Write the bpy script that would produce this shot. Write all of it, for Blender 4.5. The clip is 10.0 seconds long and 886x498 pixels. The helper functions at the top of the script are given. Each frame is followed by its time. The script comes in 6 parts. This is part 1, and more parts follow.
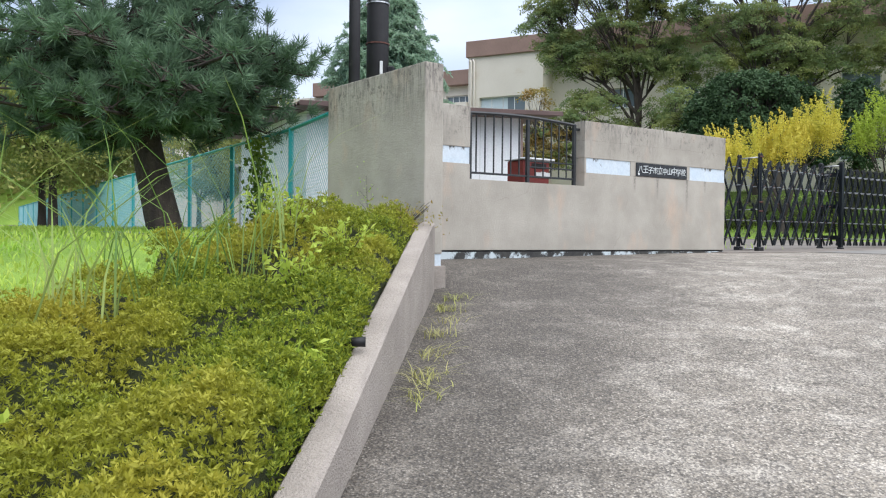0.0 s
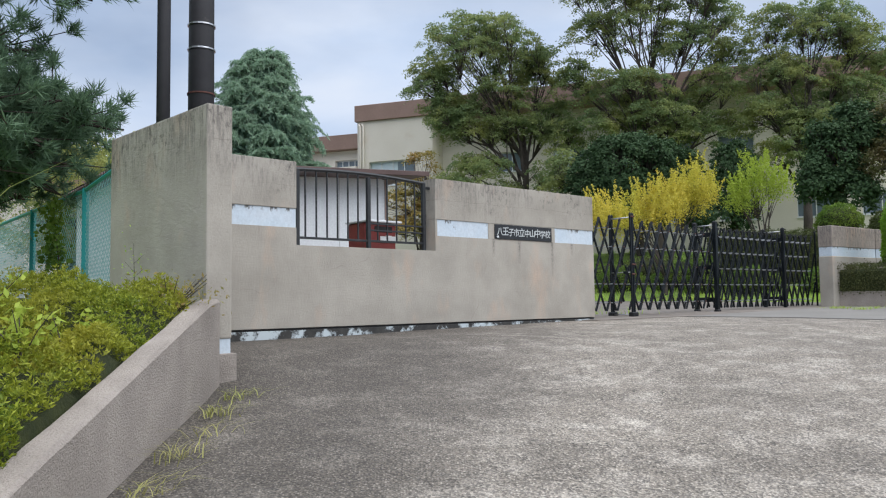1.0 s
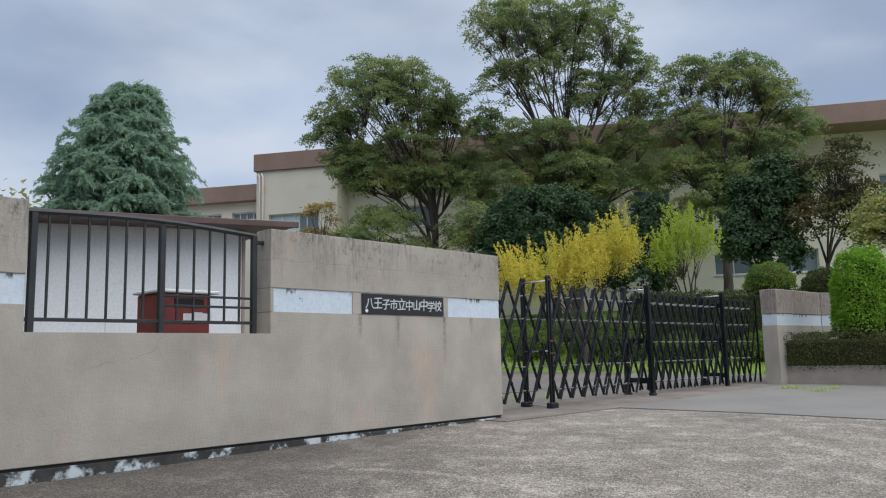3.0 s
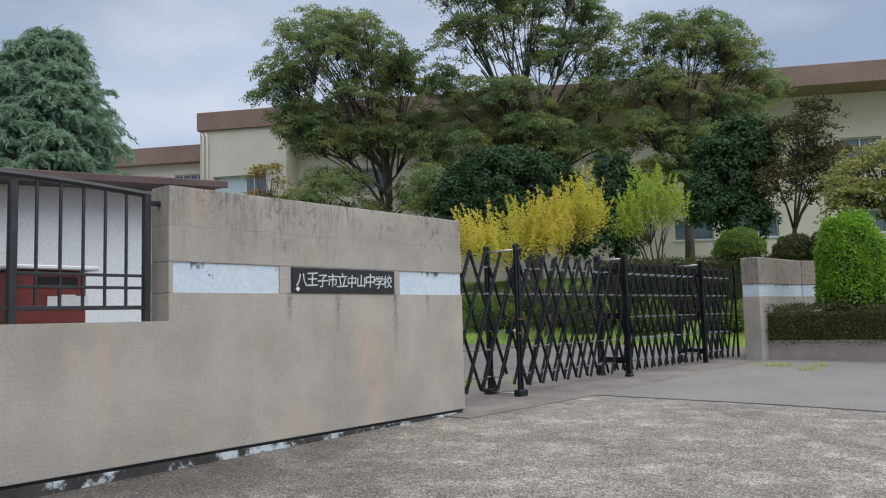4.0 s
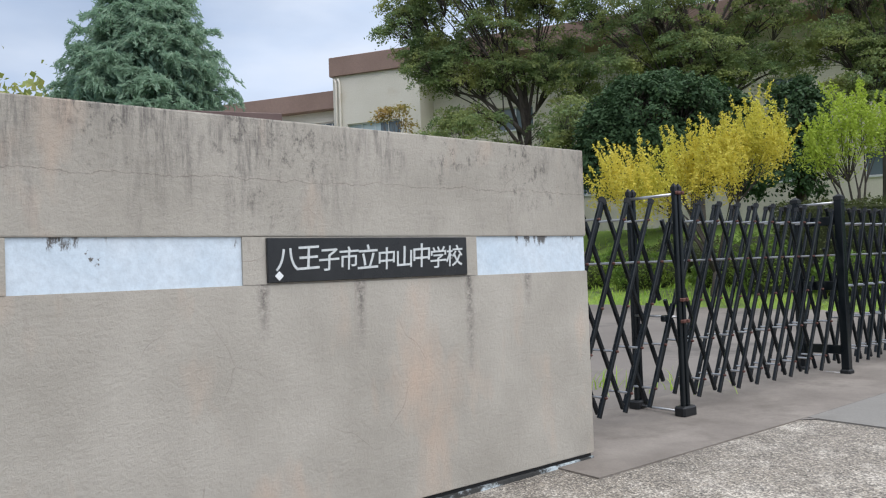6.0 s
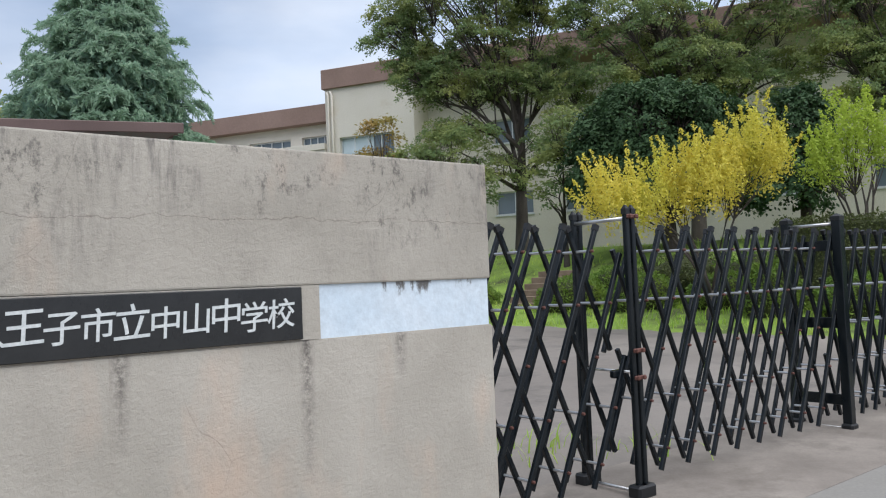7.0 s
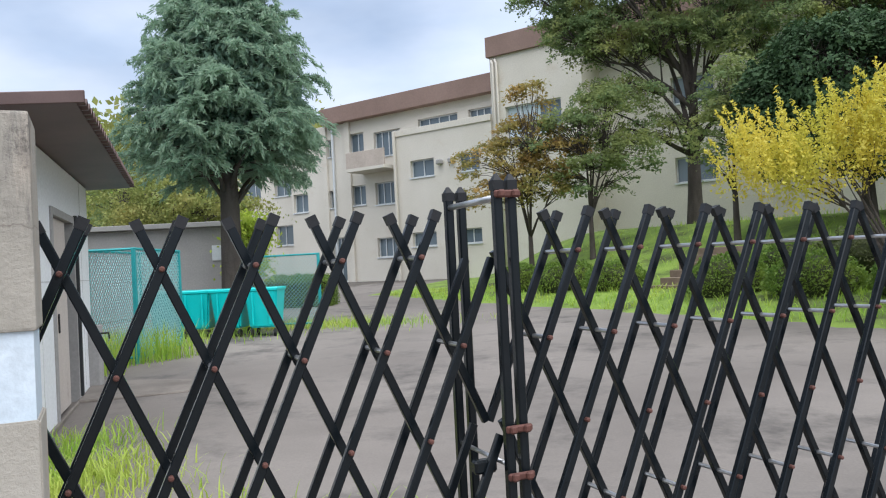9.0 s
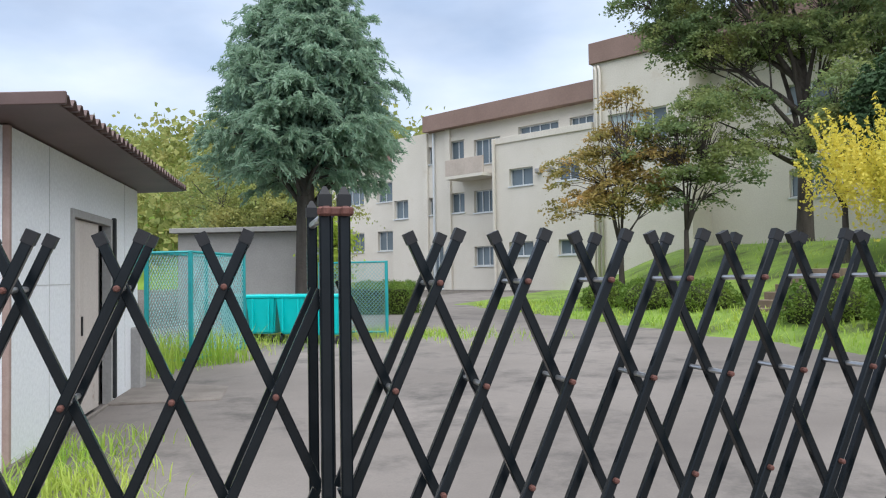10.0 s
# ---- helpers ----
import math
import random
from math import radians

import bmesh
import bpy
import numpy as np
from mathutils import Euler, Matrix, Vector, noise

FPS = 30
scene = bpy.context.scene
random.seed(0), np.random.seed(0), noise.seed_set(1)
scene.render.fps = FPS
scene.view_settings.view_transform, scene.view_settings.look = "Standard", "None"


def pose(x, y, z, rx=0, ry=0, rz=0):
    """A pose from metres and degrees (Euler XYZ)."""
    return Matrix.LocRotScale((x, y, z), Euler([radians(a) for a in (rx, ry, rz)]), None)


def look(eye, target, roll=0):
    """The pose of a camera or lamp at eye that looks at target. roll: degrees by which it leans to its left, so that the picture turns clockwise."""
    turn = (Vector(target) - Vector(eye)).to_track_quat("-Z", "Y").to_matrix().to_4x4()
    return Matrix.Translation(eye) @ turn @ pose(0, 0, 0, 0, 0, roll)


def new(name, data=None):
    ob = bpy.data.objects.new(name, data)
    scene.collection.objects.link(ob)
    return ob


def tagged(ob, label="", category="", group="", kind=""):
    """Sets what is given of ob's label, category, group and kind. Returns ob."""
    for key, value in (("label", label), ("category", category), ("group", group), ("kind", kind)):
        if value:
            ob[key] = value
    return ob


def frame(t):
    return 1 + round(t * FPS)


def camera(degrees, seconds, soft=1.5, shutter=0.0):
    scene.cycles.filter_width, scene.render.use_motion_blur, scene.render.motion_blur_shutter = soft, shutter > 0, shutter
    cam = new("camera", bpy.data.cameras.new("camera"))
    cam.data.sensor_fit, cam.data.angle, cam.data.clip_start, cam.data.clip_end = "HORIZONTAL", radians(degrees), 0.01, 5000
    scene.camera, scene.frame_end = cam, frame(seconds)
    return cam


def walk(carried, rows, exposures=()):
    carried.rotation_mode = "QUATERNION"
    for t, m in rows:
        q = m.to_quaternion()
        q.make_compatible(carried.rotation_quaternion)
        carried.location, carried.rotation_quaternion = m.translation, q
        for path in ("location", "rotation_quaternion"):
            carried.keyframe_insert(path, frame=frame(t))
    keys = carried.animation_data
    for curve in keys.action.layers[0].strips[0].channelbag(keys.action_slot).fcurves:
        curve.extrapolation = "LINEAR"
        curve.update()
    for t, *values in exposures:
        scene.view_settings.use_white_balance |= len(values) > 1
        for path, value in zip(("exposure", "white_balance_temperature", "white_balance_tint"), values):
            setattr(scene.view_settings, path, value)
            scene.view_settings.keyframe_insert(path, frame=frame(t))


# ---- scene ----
cam = camera(58.5, 10.0, 1.15)
PATH = [
    (0, (0.983, 0.074, 1.421), (0.803, 2.066, 1.39), 0.6),
    (0.2, (1.157, 0.255, 1.448), (1.086, 2.253, 1.51), 1.6),
    (0.5, (1.353, 0.674, 1.455), (1.345, 2.671, 1.567), 0.6),
    (1, (1.707, 1.349, 1.51), (1.765, 3.344, 1.643), -0.8),
    (1.5, (1.945, 2.048, 1.606), (2.038, 4.044, 1.701), 1.4),
    (2, (2.164, 2.709, 1.717), (2.303, 4.701, 1.841), 2.2),
    (2.5, (2.274, 3.391, 1.817), (2.461, 5.363, 2.092), 0.4),
    (3, (2.427, 4.086, 1.899), (2.693, 6.05, 2.167), -1.3),
    (4.3, (2.706, 5.843, 2.122), (3.094, 7.799, 2.277), -1.4),
    (4.5, (2.757, 6.104, 2.152), (3.141, 8.061, 2.301), -1.2),
    (5, (2.959, 6.749, 2.231), (3.314, 8.713, 2.346), -1.3),
    (5.5, (3.118, 7.408, 2.308), (3.223, 9.405, 2.36), -1.4),
    (5.7, (3.213, 7.649, 2.318), (3.253, 9.648, 2.366), -1.5),
    (6.8, (3.884, 8.979, 2.419), (3.84, 10.977, 2.498), -2.8),
    (7, (4.027, 9.141, 2.472), (4.0, 11.139, 2.557), -2.4),
    (7.5, (4.433, 9.723, 2.493), (4.507, 11.721, 2.541), -2.8),
    (8, (4.866, 10.182, 2.524), (4.942, 12.18, 2.539), -3.3),
    (8.5, (5.181, 10.682, 2.523), (5.03, 12.676, 2.53), -2.7),
    (9, (5.514, 11.092, 2.585), (4.972, 13.017, 2.623), -2.9),
    (9.2, (5.646, 11.208, 2.574), (4.977, 13.092, 2.628), -3.1),
    (9.5, (5.808, 11.473, 2.599), (5.048, 13.321, 2.658), -3.0),
    (9.8, (5.974, 11.72, 2.63), (5.166, 13.549, 2.694), -2.4),
    (10, (6.11, 11.833, 2.63), (5.302, 13.661, 2.697), -0.9),
]
walk(cam, [(t, look(eye, target, roll)) for t, eye, target, roll in PATH], exposures=[(0.0, 0.42, 6120, 11.5), (0.6, 0.17, 6120, 11.5), (1.0, 0.06, 6120, 11.5), (2.5, -0.15, 6120, 11.5), (3.2, -0.24, 6120, 11.5), (4.5, -0.12, 6120, 11.5), (5.5, 0.08, 6120, 11.5), (7.0, 0.17, 6120, 11.5), (8.0, 0.27, 6120, 11.5), (9.0, 0.36, 6120, 11.5), (10.0, 0.4, 6120, 11.5)])

# ---------- world and light ----------
world = bpy.data.worlds.new("sky")
scene.world = world
world.use_nodes = True
wn, wl = world.node_tree.nodes, world.node_tree.links
wn.clear()
SUN_EL, SUN_AZ = radians(66), radians(132)
sky = wn.new("ShaderNodeTexSky")
sky.sky_type, sky.sun_disc, sky.sun_elevation, sky.sun_rotation = "NISHITA", False, SUN_EL, SUN_AZ
sky.air_density, sky.dust_density, sky.ozone_density = 1.0, 2.0, 1.0
coords = wn.new("ShaderNodeTexCoord")
stretch = wn.new("ShaderNodeMapping")
stretch.inputs["Scale"].default_value = (1.0, 1.0, 2.6)
clouds = wn.new("ShaderNodeTexNoise")
clouds.inputs["Scale"].default_value, clouds.inputs["Detail"].default_value, clouds.inputs["Roughness"].default_value = 2.2, 6.0, 0.48
ramp = wn.new("ShaderNodeValToRGB")
ramp.color_ramp.elements[0].position, ramp.color_ramp.elements[1].position = 0.34, 0.60
ramp.color_ramp.elements[0].color, ramp.color_ramp.elements[1].color = (0.45, 0.45, 0.45, 1), (0.95, 0.95, 0.95, 1)
tones = wn.new("ShaderNodeTexNoise")
tones.inputs["Scale"].default_value, tones.inputs["Detail"].default_value = 4.2, 5.0
cloud_ramp = wn.new("ShaderNodeValToRGB")
cloud_ramp.color_ramp.elements[0].position, cloud_ramp.color_ramp.elements[1].position = 0.3, 0.7
cloud_ramp.color_ramp.elements[0].color, cloud_ramp.color_ramp.elements[1].color = (6.2, 7.3, 8.9, 1), (8.0, 8.5, 9.2, 1)
blend = wn.new("ShaderNodeMix")
blend.data_type = "RGBA"
back = wn.new("ShaderNodeBackground")
back.inputs["Strength"].default_value = 0.097
out = wn.new("ShaderNodeOutputWorld")
wl.new(coords.outputs["Generated"], stretch.inputs["Vector"])
wl.new(stretch.outputs["Vector"], clouds.inputs["Vector"])
wl.new(stretch.outputs["Vector"], tones.inputs["Vector"])
wl.new(clouds.outputs["Fac"], ramp.inputs["Fac"])
wl.new(tones.outputs["Fac"], cloud_ramp.inputs["Fac"])
wl.new(ramp.outputs["Color"], blend.inputs["Factor"])
wl.new(sky.outputs["Color"], blend.inputs[6])
wl.new(cloud_ramp.outputs["Color"], blend.inputs[7])
wl.new(blend.outputs[2], back.inputs["Color"])
wl.new(back.outputs["Background"], out.inputs["Surface"])

sun = new("sun", bpy.data.lights.new("sun", "SUN"))
sun.data.energy, sun.data.angle, sun.data.color = 3.7, radians(95), (1.0, 0.97, 0.92)
sun.matrix_world = look((0, 0, 30), (30 * math.cos(SUN_EL) * -math.sin(SUN_AZ), 30 * math.cos(SUN_EL) * -math.cos(SUN_AZ), 30 - 30 * math.sin(SUN_EL)))

# ---------- materials ----------
def node_mat(name):
    m = bpy.data.materials.new(name)
    m.use_nodes = True
    return m, m.node_tree.nodes, m.node_tree.links, m.node_tree.nodes["Principled BSDF"]


def noise_node(n, l, vec, scale, detail=5.0, rough=0.6, stretch_by=None):
    t = n.new("ShaderNodeTexNoise")
    t.inputs["Scale"].default_value, t.inputs["Detail"].default_value, t.inputs["Roughness"].default_value = scale, detail, rough
    if stretch_by:
        mp = n.new("ShaderNodeMapping")
        mp.inputs["Scale"].default_value = stretch_by
        l.new(vec, mp.inputs["Vector"])
        vec = mp.outputs["Vector"]
    l.new(vec, t.inputs["Vector"])
    return t.outputs["Fac"]


def ramp_node(n, l, fac, p0, p1, c0=(0, 0, 0), c1=(1, 1, 1)):
    r = n.new("ShaderNodeValToRGB")
    e = r.color_ramp.elements
    e[0].position, e[1].position, e[0].color, e[1].color = p0, p1, (*c0, 1), (*c1, 1)
    l.new(fac, r.inputs["Fac"])
    return r.outputs["Color"]


def mix_node(n, l, fac, a, b, mode="MIX"):
    m = n.new("ShaderNodeMix")
    m.data_type, m.blend_type = "RGBA", mode
    for sock, v in ((m.inputs[0], fac), (m.inputs[6], a), (m.inputs[7], b)):
        if isinstance(v, (int, float)):
            sock.default_value = v
        elif isinstance(v, tuple):
            sock.default_value = (*v, 1)
        else:
            l.new(v, sock)
    return m.outputs[2]


def math_node(n, l, op, a, b=0.0, clamp=True):
    m = n.new("ShaderNodeMath")
    m.operation = op
    m.use_clamp = clamp
    for sock, v in ((m.inputs[0], a), (m.inputs[1], b)):
        if isinstance(v, (int, float)):
            sock.default_value = v
        else:
            l.new(v, sock)
    return m.outputs[0]


def bump_node(n, l, bsdf, height, strength, distance):
    b = n.new("ShaderNodeBump")
    b.inputs["Strength"].default_value, b.inputs["Distance"].default_value = strength, distance
    l.new(height, b.inputs["Height"])
    l.new(b.outputs["Normal"], bsdf.inputs["Normal"])


def surface(name, c0, c1, scale, rough=0.7, metal=0.0, bump=0.3, dist=0.004, grain=90.0, spots=None, spot_scale=6.0, spot_at=(0.6, 0.7), stretch_by=None):
    """A two-scale surface: broad tone, fine grain, and stains of their own colour."""
    m, n, l, b = node_mat(name)
    vec = n.new("ShaderNodeTexCoord").outputs["Object"]
    broad = noise_node(n, l, vec, scale, 4.0, 0.6, stretch_by)
    fine = noise_node(n, l, vec, grain, 3.0, 0.7)
    col = mix_node(n, l, ramp_node(n, l, broad, 0.3, 0.7), c0, c1)
    col = mix_node(n, l, 0.35, col, ramp_node(n, l, fine, 0.3, 0.75, (0.45, 0.45, 0.45), (1, 1, 1)), "MULTIPLY")
    if spots:
        mask = ramp_node(n, l, noise_node(n, l, vec, spot_scale, 6.0, 0.7), *spot_at)
        col = mix_node(n, l, mask, col, spots)
    l.new(col, b.inputs["Base Color"])
    b.inputs["Roughness"].default_value, b.inputs["Metallic"].default_value = rough, metal
    if bump:
        bump_node(n, l, b, fine, bump, dist)
    return m


def wall_material(name, base, light, top, grime=0.0):
    """Sprayed render with dark water stains that run down from the coping, hairline cracks and rust."""
    m, n, l, b = node_mat(name)
    vec = n.new("ShaderNodeTexCoord").outputs["Object"]
    sep = n.new("ShaderNodeSeparateXYZ")
    l.new(vec, sep.inputs[0])
    z = sep.outputs["Z"]
    broad = noise_node(n, l, vec, 1.6, 5.0, 0.6)
    fine = noise_node(n, l, vec, 70.0, 4.0, 0.65)
    col = mix_node(n, l, ramp_node(n, l, broad, 0.3, 0.7), base, light)
    pink = ramp_node(n, l, noise_node(n, l, vec, 2.3, 4.0, 0.6, (1, 1, 0.4)), 0.55, 0.72)
    col = mix_node(n, l, math_node(n, l, "MULTIPLY", pink, 0.6), col, (0.52, 0.37, 0.27))
    streak = ramp_node(n, l, noise_node(n, l, vec, 9.0, 9.0, 0.8, (3.4, 3.4, 0.42)), 0.45, 0.60)
    reach = n.new("ShaderNodeMapRange")
    reach.inputs[1].default_value, reach.inputs[2].default_value, reach.inputs[3].default_value, reach.inputs[4].default_value = top - 0.62, top, 0.0, 1.0
    l.new(z, reach.inputs[0])
    patch = ramp_node(n, l, noise_node(n, l, vec, 2.4, 5.0, 0.7, (1, 1, 0.5)), 0.47 - grime, 0.60 - grime)
    stain = math_node(n, l, "MULTIPLY", math_node(n, l, "MULTIPLY", streak, reach.outputs[0]), patch)
    col = mix_node(n, l, math_node(n, l, "MULTIPLY", stain, 0.85), col, (0.10, 0.09, 0.085))
    mould = ramp_node(n, l, noise_node(n, l, vec, 21.0, 10.0, 0.85, (1, 1, 0.55)), 0.52, 0.60)
    colony = ramp_node(n, l, noise_node(n, l, vec, 1.9, 4.0, 0.65), 0.50 - grime, 0.60 - grime)
    black = math_node(n, l, "MULTIPLY", math_node(n, l, "MULTIPLY", mould, colony), reach.outputs[0])
    col = mix_node(n, l, math_node(n, l, "MULTIPLY", math_node(n, l, "MULTIPLY", black, 1.5), 0.7), col, (0.055, 0.05, 0.047))
    under = n.new("ShaderNodeMapRange")
    under.inputs[1].default_value, under.inputs[2].default_value, under.inputs[3].default_value, under.inputs[4].default_value = top - 1.15, top - 0.68, 0.0, 1.0
    l.new(z, under.inputs[0])
    cut = math_node(n, l, "LESS_THAN", z, top - 0.68)
    drip = ramp_node(n, l, noise_node(n, l, vec, 6.0, 5.0, 0.7, (2.2, 2.2, 0.12)), 0.60, 0.78)
    drips = math_node(n, l, "MULTIPLY", math_node(n, l, "MULTIPLY", drip, under.outputs[0]), cut)
    col = mix_node(n, l, math_node(n, l, "MULTIPLY", drips, 0.5), col, (0.20, 0.16, 0.13))
    warp = n.new("ShaderNodeMix")
    warp.data_type = "VECTOR"
    wobble = n.new("ShaderNodeTexNoise")
    wobble.inputs["Scale"].default_value = 3.0
    l.new(vec, wobble.inputs["Vector"])
    warp.inputs[0].default_value = 0.18
    l.new(vec, warp.inputs[4])
    l.new(wobble.outputs["Color"], warp.inputs[5])
    vor = n.new("ShaderNodeTexVoronoi")
    vor.feature = "DISTANCE_TO_EDGE"
    vor.inputs["Scale"].default_value = 1.1
    l.new(warp.outputs[1], vor.inputs["Vector"])
    crack = math_node(n, l, "LESS_THAN", vor.outputs["Distance"], 0.0014)
    crack = math_node(n, l, "MULTIPLY", crack, ramp_node(n, l, noise_node(n, l, vec, 1.3), 0.52, 0.6))
    col = mix_node(n, l, math_node(n, l, "MULTIPLY", crack, 0.35), col, (0.16, 0.13, 0.11))
    sway = math_node(n, l, "MULTIPLY", noise_node(n, l, vec, 4.0, 5.0, 0.7), 0.10)
    gap = n.new("ShaderNodeMath")
    gap.operation = "ADD"
    l.new(z, gap.inputs[0])
    l.new(sway, gap.inputs[1])
    off = n.new("ShaderNodeMath")
    off.operation = "SUBTRACT"
    l.new(gap.outputs[0], off.inputs[0])
    off.inputs[1].default_value = top - 0.20
    size = n.new("ShaderNodeMath")
    size.operation = "ABSOLUTE"
    l.new(off.outputs[0], size.inputs[0])
    seam = math_node(n, l, "LESS_THAN", size.outputs[0], 0.0016)
    seam = math_node(n, l, "MULTIPLY", seam, ramp_node(n, l, noise_node(n, l, vec, 2.0), 0.44, 0.5))
    col = mix_node(n, l, math_node(n, l, "MULTIPLY", seam, 0.45), col, (0.13, 0.10, 0.085))
    for where, reach_down in ((3.94, 0.50), (2.83, 0.22), (4.35, 0.16), (3.30, 0.30)):
        dx = n.new("ShaderNodeMath")
        dx.operation = "SUBTRACT"
        l.new(sep.outputs["X"], dx.inputs[0])
        dx.inputs[1].default_value = where
        ax = n.new("ShaderNodeMath")
        ax.operation = "ABSOLUTE"
        l.new(dx.outputs[0], ax.inputs[0])
        near = n.new("ShaderNodeMapRange")
        near.inputs[1].default_value, near.inputs[2].default_value, near.inputs[3].default_value, near.inputs[4].default_value = 0.0, 0.035, 1.0, 0.0
        l.new(ax.outputs[0], near.inputs[0])
        low = n.new("ShaderNodeMapRange")
        low.inputs[1].default_value, low.inputs[2].default_value, low.inputs[3].default_value, low.inputs[4].default_value = top - 0.69 - reach_down, top - 0.69, 0.15, 1.0
        l.new(z, low.inputs[0])
        spot = math_node(n, l, "MULTIPLY", math_node(n, l, "MULTIPLY", near.outputs[0], low.outputs[0]), cut)
        spot = math_node(n, l, "MULTIPLY", spot, math_node(n, l, "GREATER_THAN", z, top - 0.69 - reach_down))
        spot = math_node(n, l, "MULTIPLY", spot, ramp_node(n, l, noise_node(n, l, vec, 38.0, 6.0, 0.8), 0.40, 0.56))
        col = mix_node(n, l, math_node(n, l, "MULTIPLY", spot, 0.9), col, (0.07, 0.06, 0.055))
    # shade in the small hollows of the render, put into the colour
    pit_shade = ramp_node(n, l, noise_node(n, l, vec, 55.0, 6.0, 0.8), 0.30, 0.46, (0.62, 0.60, 0.58), (1.0, 1.0, 1.0))
    col = mix_node(n, l, 0.35, col, pit_shade, "MULTIPLY")
    l.new(col, b.inputs["Base Color"])
    b.inputs["Roughness"].default_value = 0.85
    lumps = noise_node(n, l, vec, 42.0, 5.0, 0.75)
    bump_node(n, l, b, lumps, 0.7, 0.009)
    return m


def leaf_material(name, c0, c1, c2, through_share=0.35, rough=0.62, gloss=0.35):
    m, n, l, b = node_mat(name)
    geo = n.new("ShaderNodeNewGeometry")
    vec = n.new("ShaderNodeTexCoord").outputs["Object"]
    col = mix_node(n, l, geo.outputs["Random Per Island"], c0, c1)
    patch = ramp_node(n, l, noise_node(n, l, vec, 0.7, 3.0), 0.42, 0.68)
    col = mix_node(n, l, patch, col, c2)
    l.new(col, b.inputs["Base Color"])
    b.inputs["Roughness"].default_value = rough
    b.inputs["Specular IOR Level"].default_value = gloss
    t = n.new("ShaderNodeBsdfTranslucent")
    l.new(col, t.inputs["Color"])
    s = n.new("ShaderNodeMixShader")
    s.inputs[0].default_value = through_share
    l.new(b.outputs[0], s.inputs[1])
    l.new(t.outputs[0], s.inputs[2])
    l.new(s.outputs[0], n["Material Output"].inputs["Surface"])
    return m


def asphalt_material():
    m, n, l, b = node_mat("worn_asphalt")
    vec = n.new("ShaderNodeTexCoord").outputs["Object"]
    stones = n.new("ShaderNodeTexVoronoi")
    stones.inputs["Scale"].default_value = 90.0
    l.new(vec, stones.inputs["Vector"])
    chips = ramp_node(n, l, stones.outputs["Color"], 0.30, 0.70, (0.50, 0.475, 0.45), (1.42, 1.37, 1.28))
    broad = ramp_node(n, l, noise_node(n, l, vec, 0.8, 5.0, 0.6), 0.36, 0.64)
    worn = ramp_node(n, l, noise_node(n, l, vec, 2.6, 7.0, 0.72), 0.48, 0.66)
    # asphalt is dark on the inner side, paler right of a slanting, wandering edge
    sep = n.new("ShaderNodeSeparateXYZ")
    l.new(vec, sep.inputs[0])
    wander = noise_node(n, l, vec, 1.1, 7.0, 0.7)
    side_x = math_node(n, l, "SUBTRACT", sep.outputs["X"], math_node(n, l, "ADD", math_node(n, l, "MULTIPLY", sep.outputs["Y"], 0.20, False), 0.05, False), False)
    side_x = math_node(n, l, "ADD", side_x, math_node(n, l, "MULTIPLY", math_node(n, l, "SUBTRACT", wander, 0.5, False), 1.3, False), False)
    pale_side = ramp_node(n, l, math_node(n, l, "MULTIPLY", side_x, 0.55), 0.0, 0.85, (0.20, 0.20, 0.20), (1, 1, 1))
    pale_side = math_node(n, l, "MULTIPLY", pale_side, math_node(n, l, "ADD", math_node(n, l, "MULTIPLY", broad, 0.4), 0.6))
    col = mix_node(n, l, pale_side, (0.058, 0.050, 0.042), (0.275, 0.249, 0.214))
    col = mix_node(n, l, math_node(n, l, "MULTIPLY", worn, pale_side), col, (0.47, 0.44, 0.395))
    warp = n.new("ShaderNodeMix")
    warp.data_type = "VECTOR"
    warp.inputs[0].default_value = 0.16
    wn = n.new("ShaderNodeTexNoise")
    wn.inputs["Scale"].default_value, wn.inputs["Detail"].default_value = 2.2, 5.0
    l.new(vec, wn.inputs["Vector"])
    l.new(vec, warp.inputs[4])
    l.new(wn.outputs["Color"], warp.inputs[5])
    crack = n.new("ShaderNodeTexVoronoi")
    crack.feature = "DISTANCE_TO_EDGE"
    crack.inputs["Scale"].default_value = 0.75
    l.new(warp.outputs[1], crack.inputs["Vector"])
    line = ramp_node(n, l, crack.outputs["Distance"], 0.004, 0.014, (1, 1, 1), (0, 0, 0))
    some = ramp_node(n, l, noise_node(n, l, vec, 0.8, 3.0), 0.5, 0.62)
    col = mix_node(n, l, math_node(n, l, "MULTIPLY", math_node(n, l, "MULTIPLY", line, some), 0.3), col, (0.045, 0.04, 0.036))
    # pale scrape left by a turning wheel
    def span_from(px, py):
        dx = math_node(n, l, "SUBTRACT", sep.outputs["X"], px, False)
        dy = math_node(n, l, "SUBTRACT", sep.outputs["Y"], py, False)
        return math_node(n, l, "SQRT", math_node(n, l, "ADD", math_node(n, l, "MULTIPLY", dx, dx, False), math_node(n, l, "MULTIPLY", dy, dy, False), False), 0.0, False)
    off = math_node(n, l, "ABSOLUTE", math_node(n, l, "SUBTRACT", span_from(2.35, 8.25), math_node(n, l, "ADD", math_node(n, l, "MULTIPLY", wander, 0.25, False), 1.25, False), False), 0.0, False)
    scrape = math_node(n, l, "MULTIPLY", ramp_node(n, l, off, 0.012, 0.06, (1, 1, 1), (0, 0, 0)), math_node(n, l, "GREATER_THAN", sep.outputs["X"], 2.5))
    col = mix_node(n, l, math_node(n, l, "MULTIPLY", scrape, 0.3), col, (0.52, 0.48, 0.43))
    # bare stone chips, pale and dark, in a dark binder
    small = n.new("ShaderNodeTexVoronoi")
    small.inputs["Scale"].default_value = 78.0
    l.new(vec, small.inputs["Vector"])
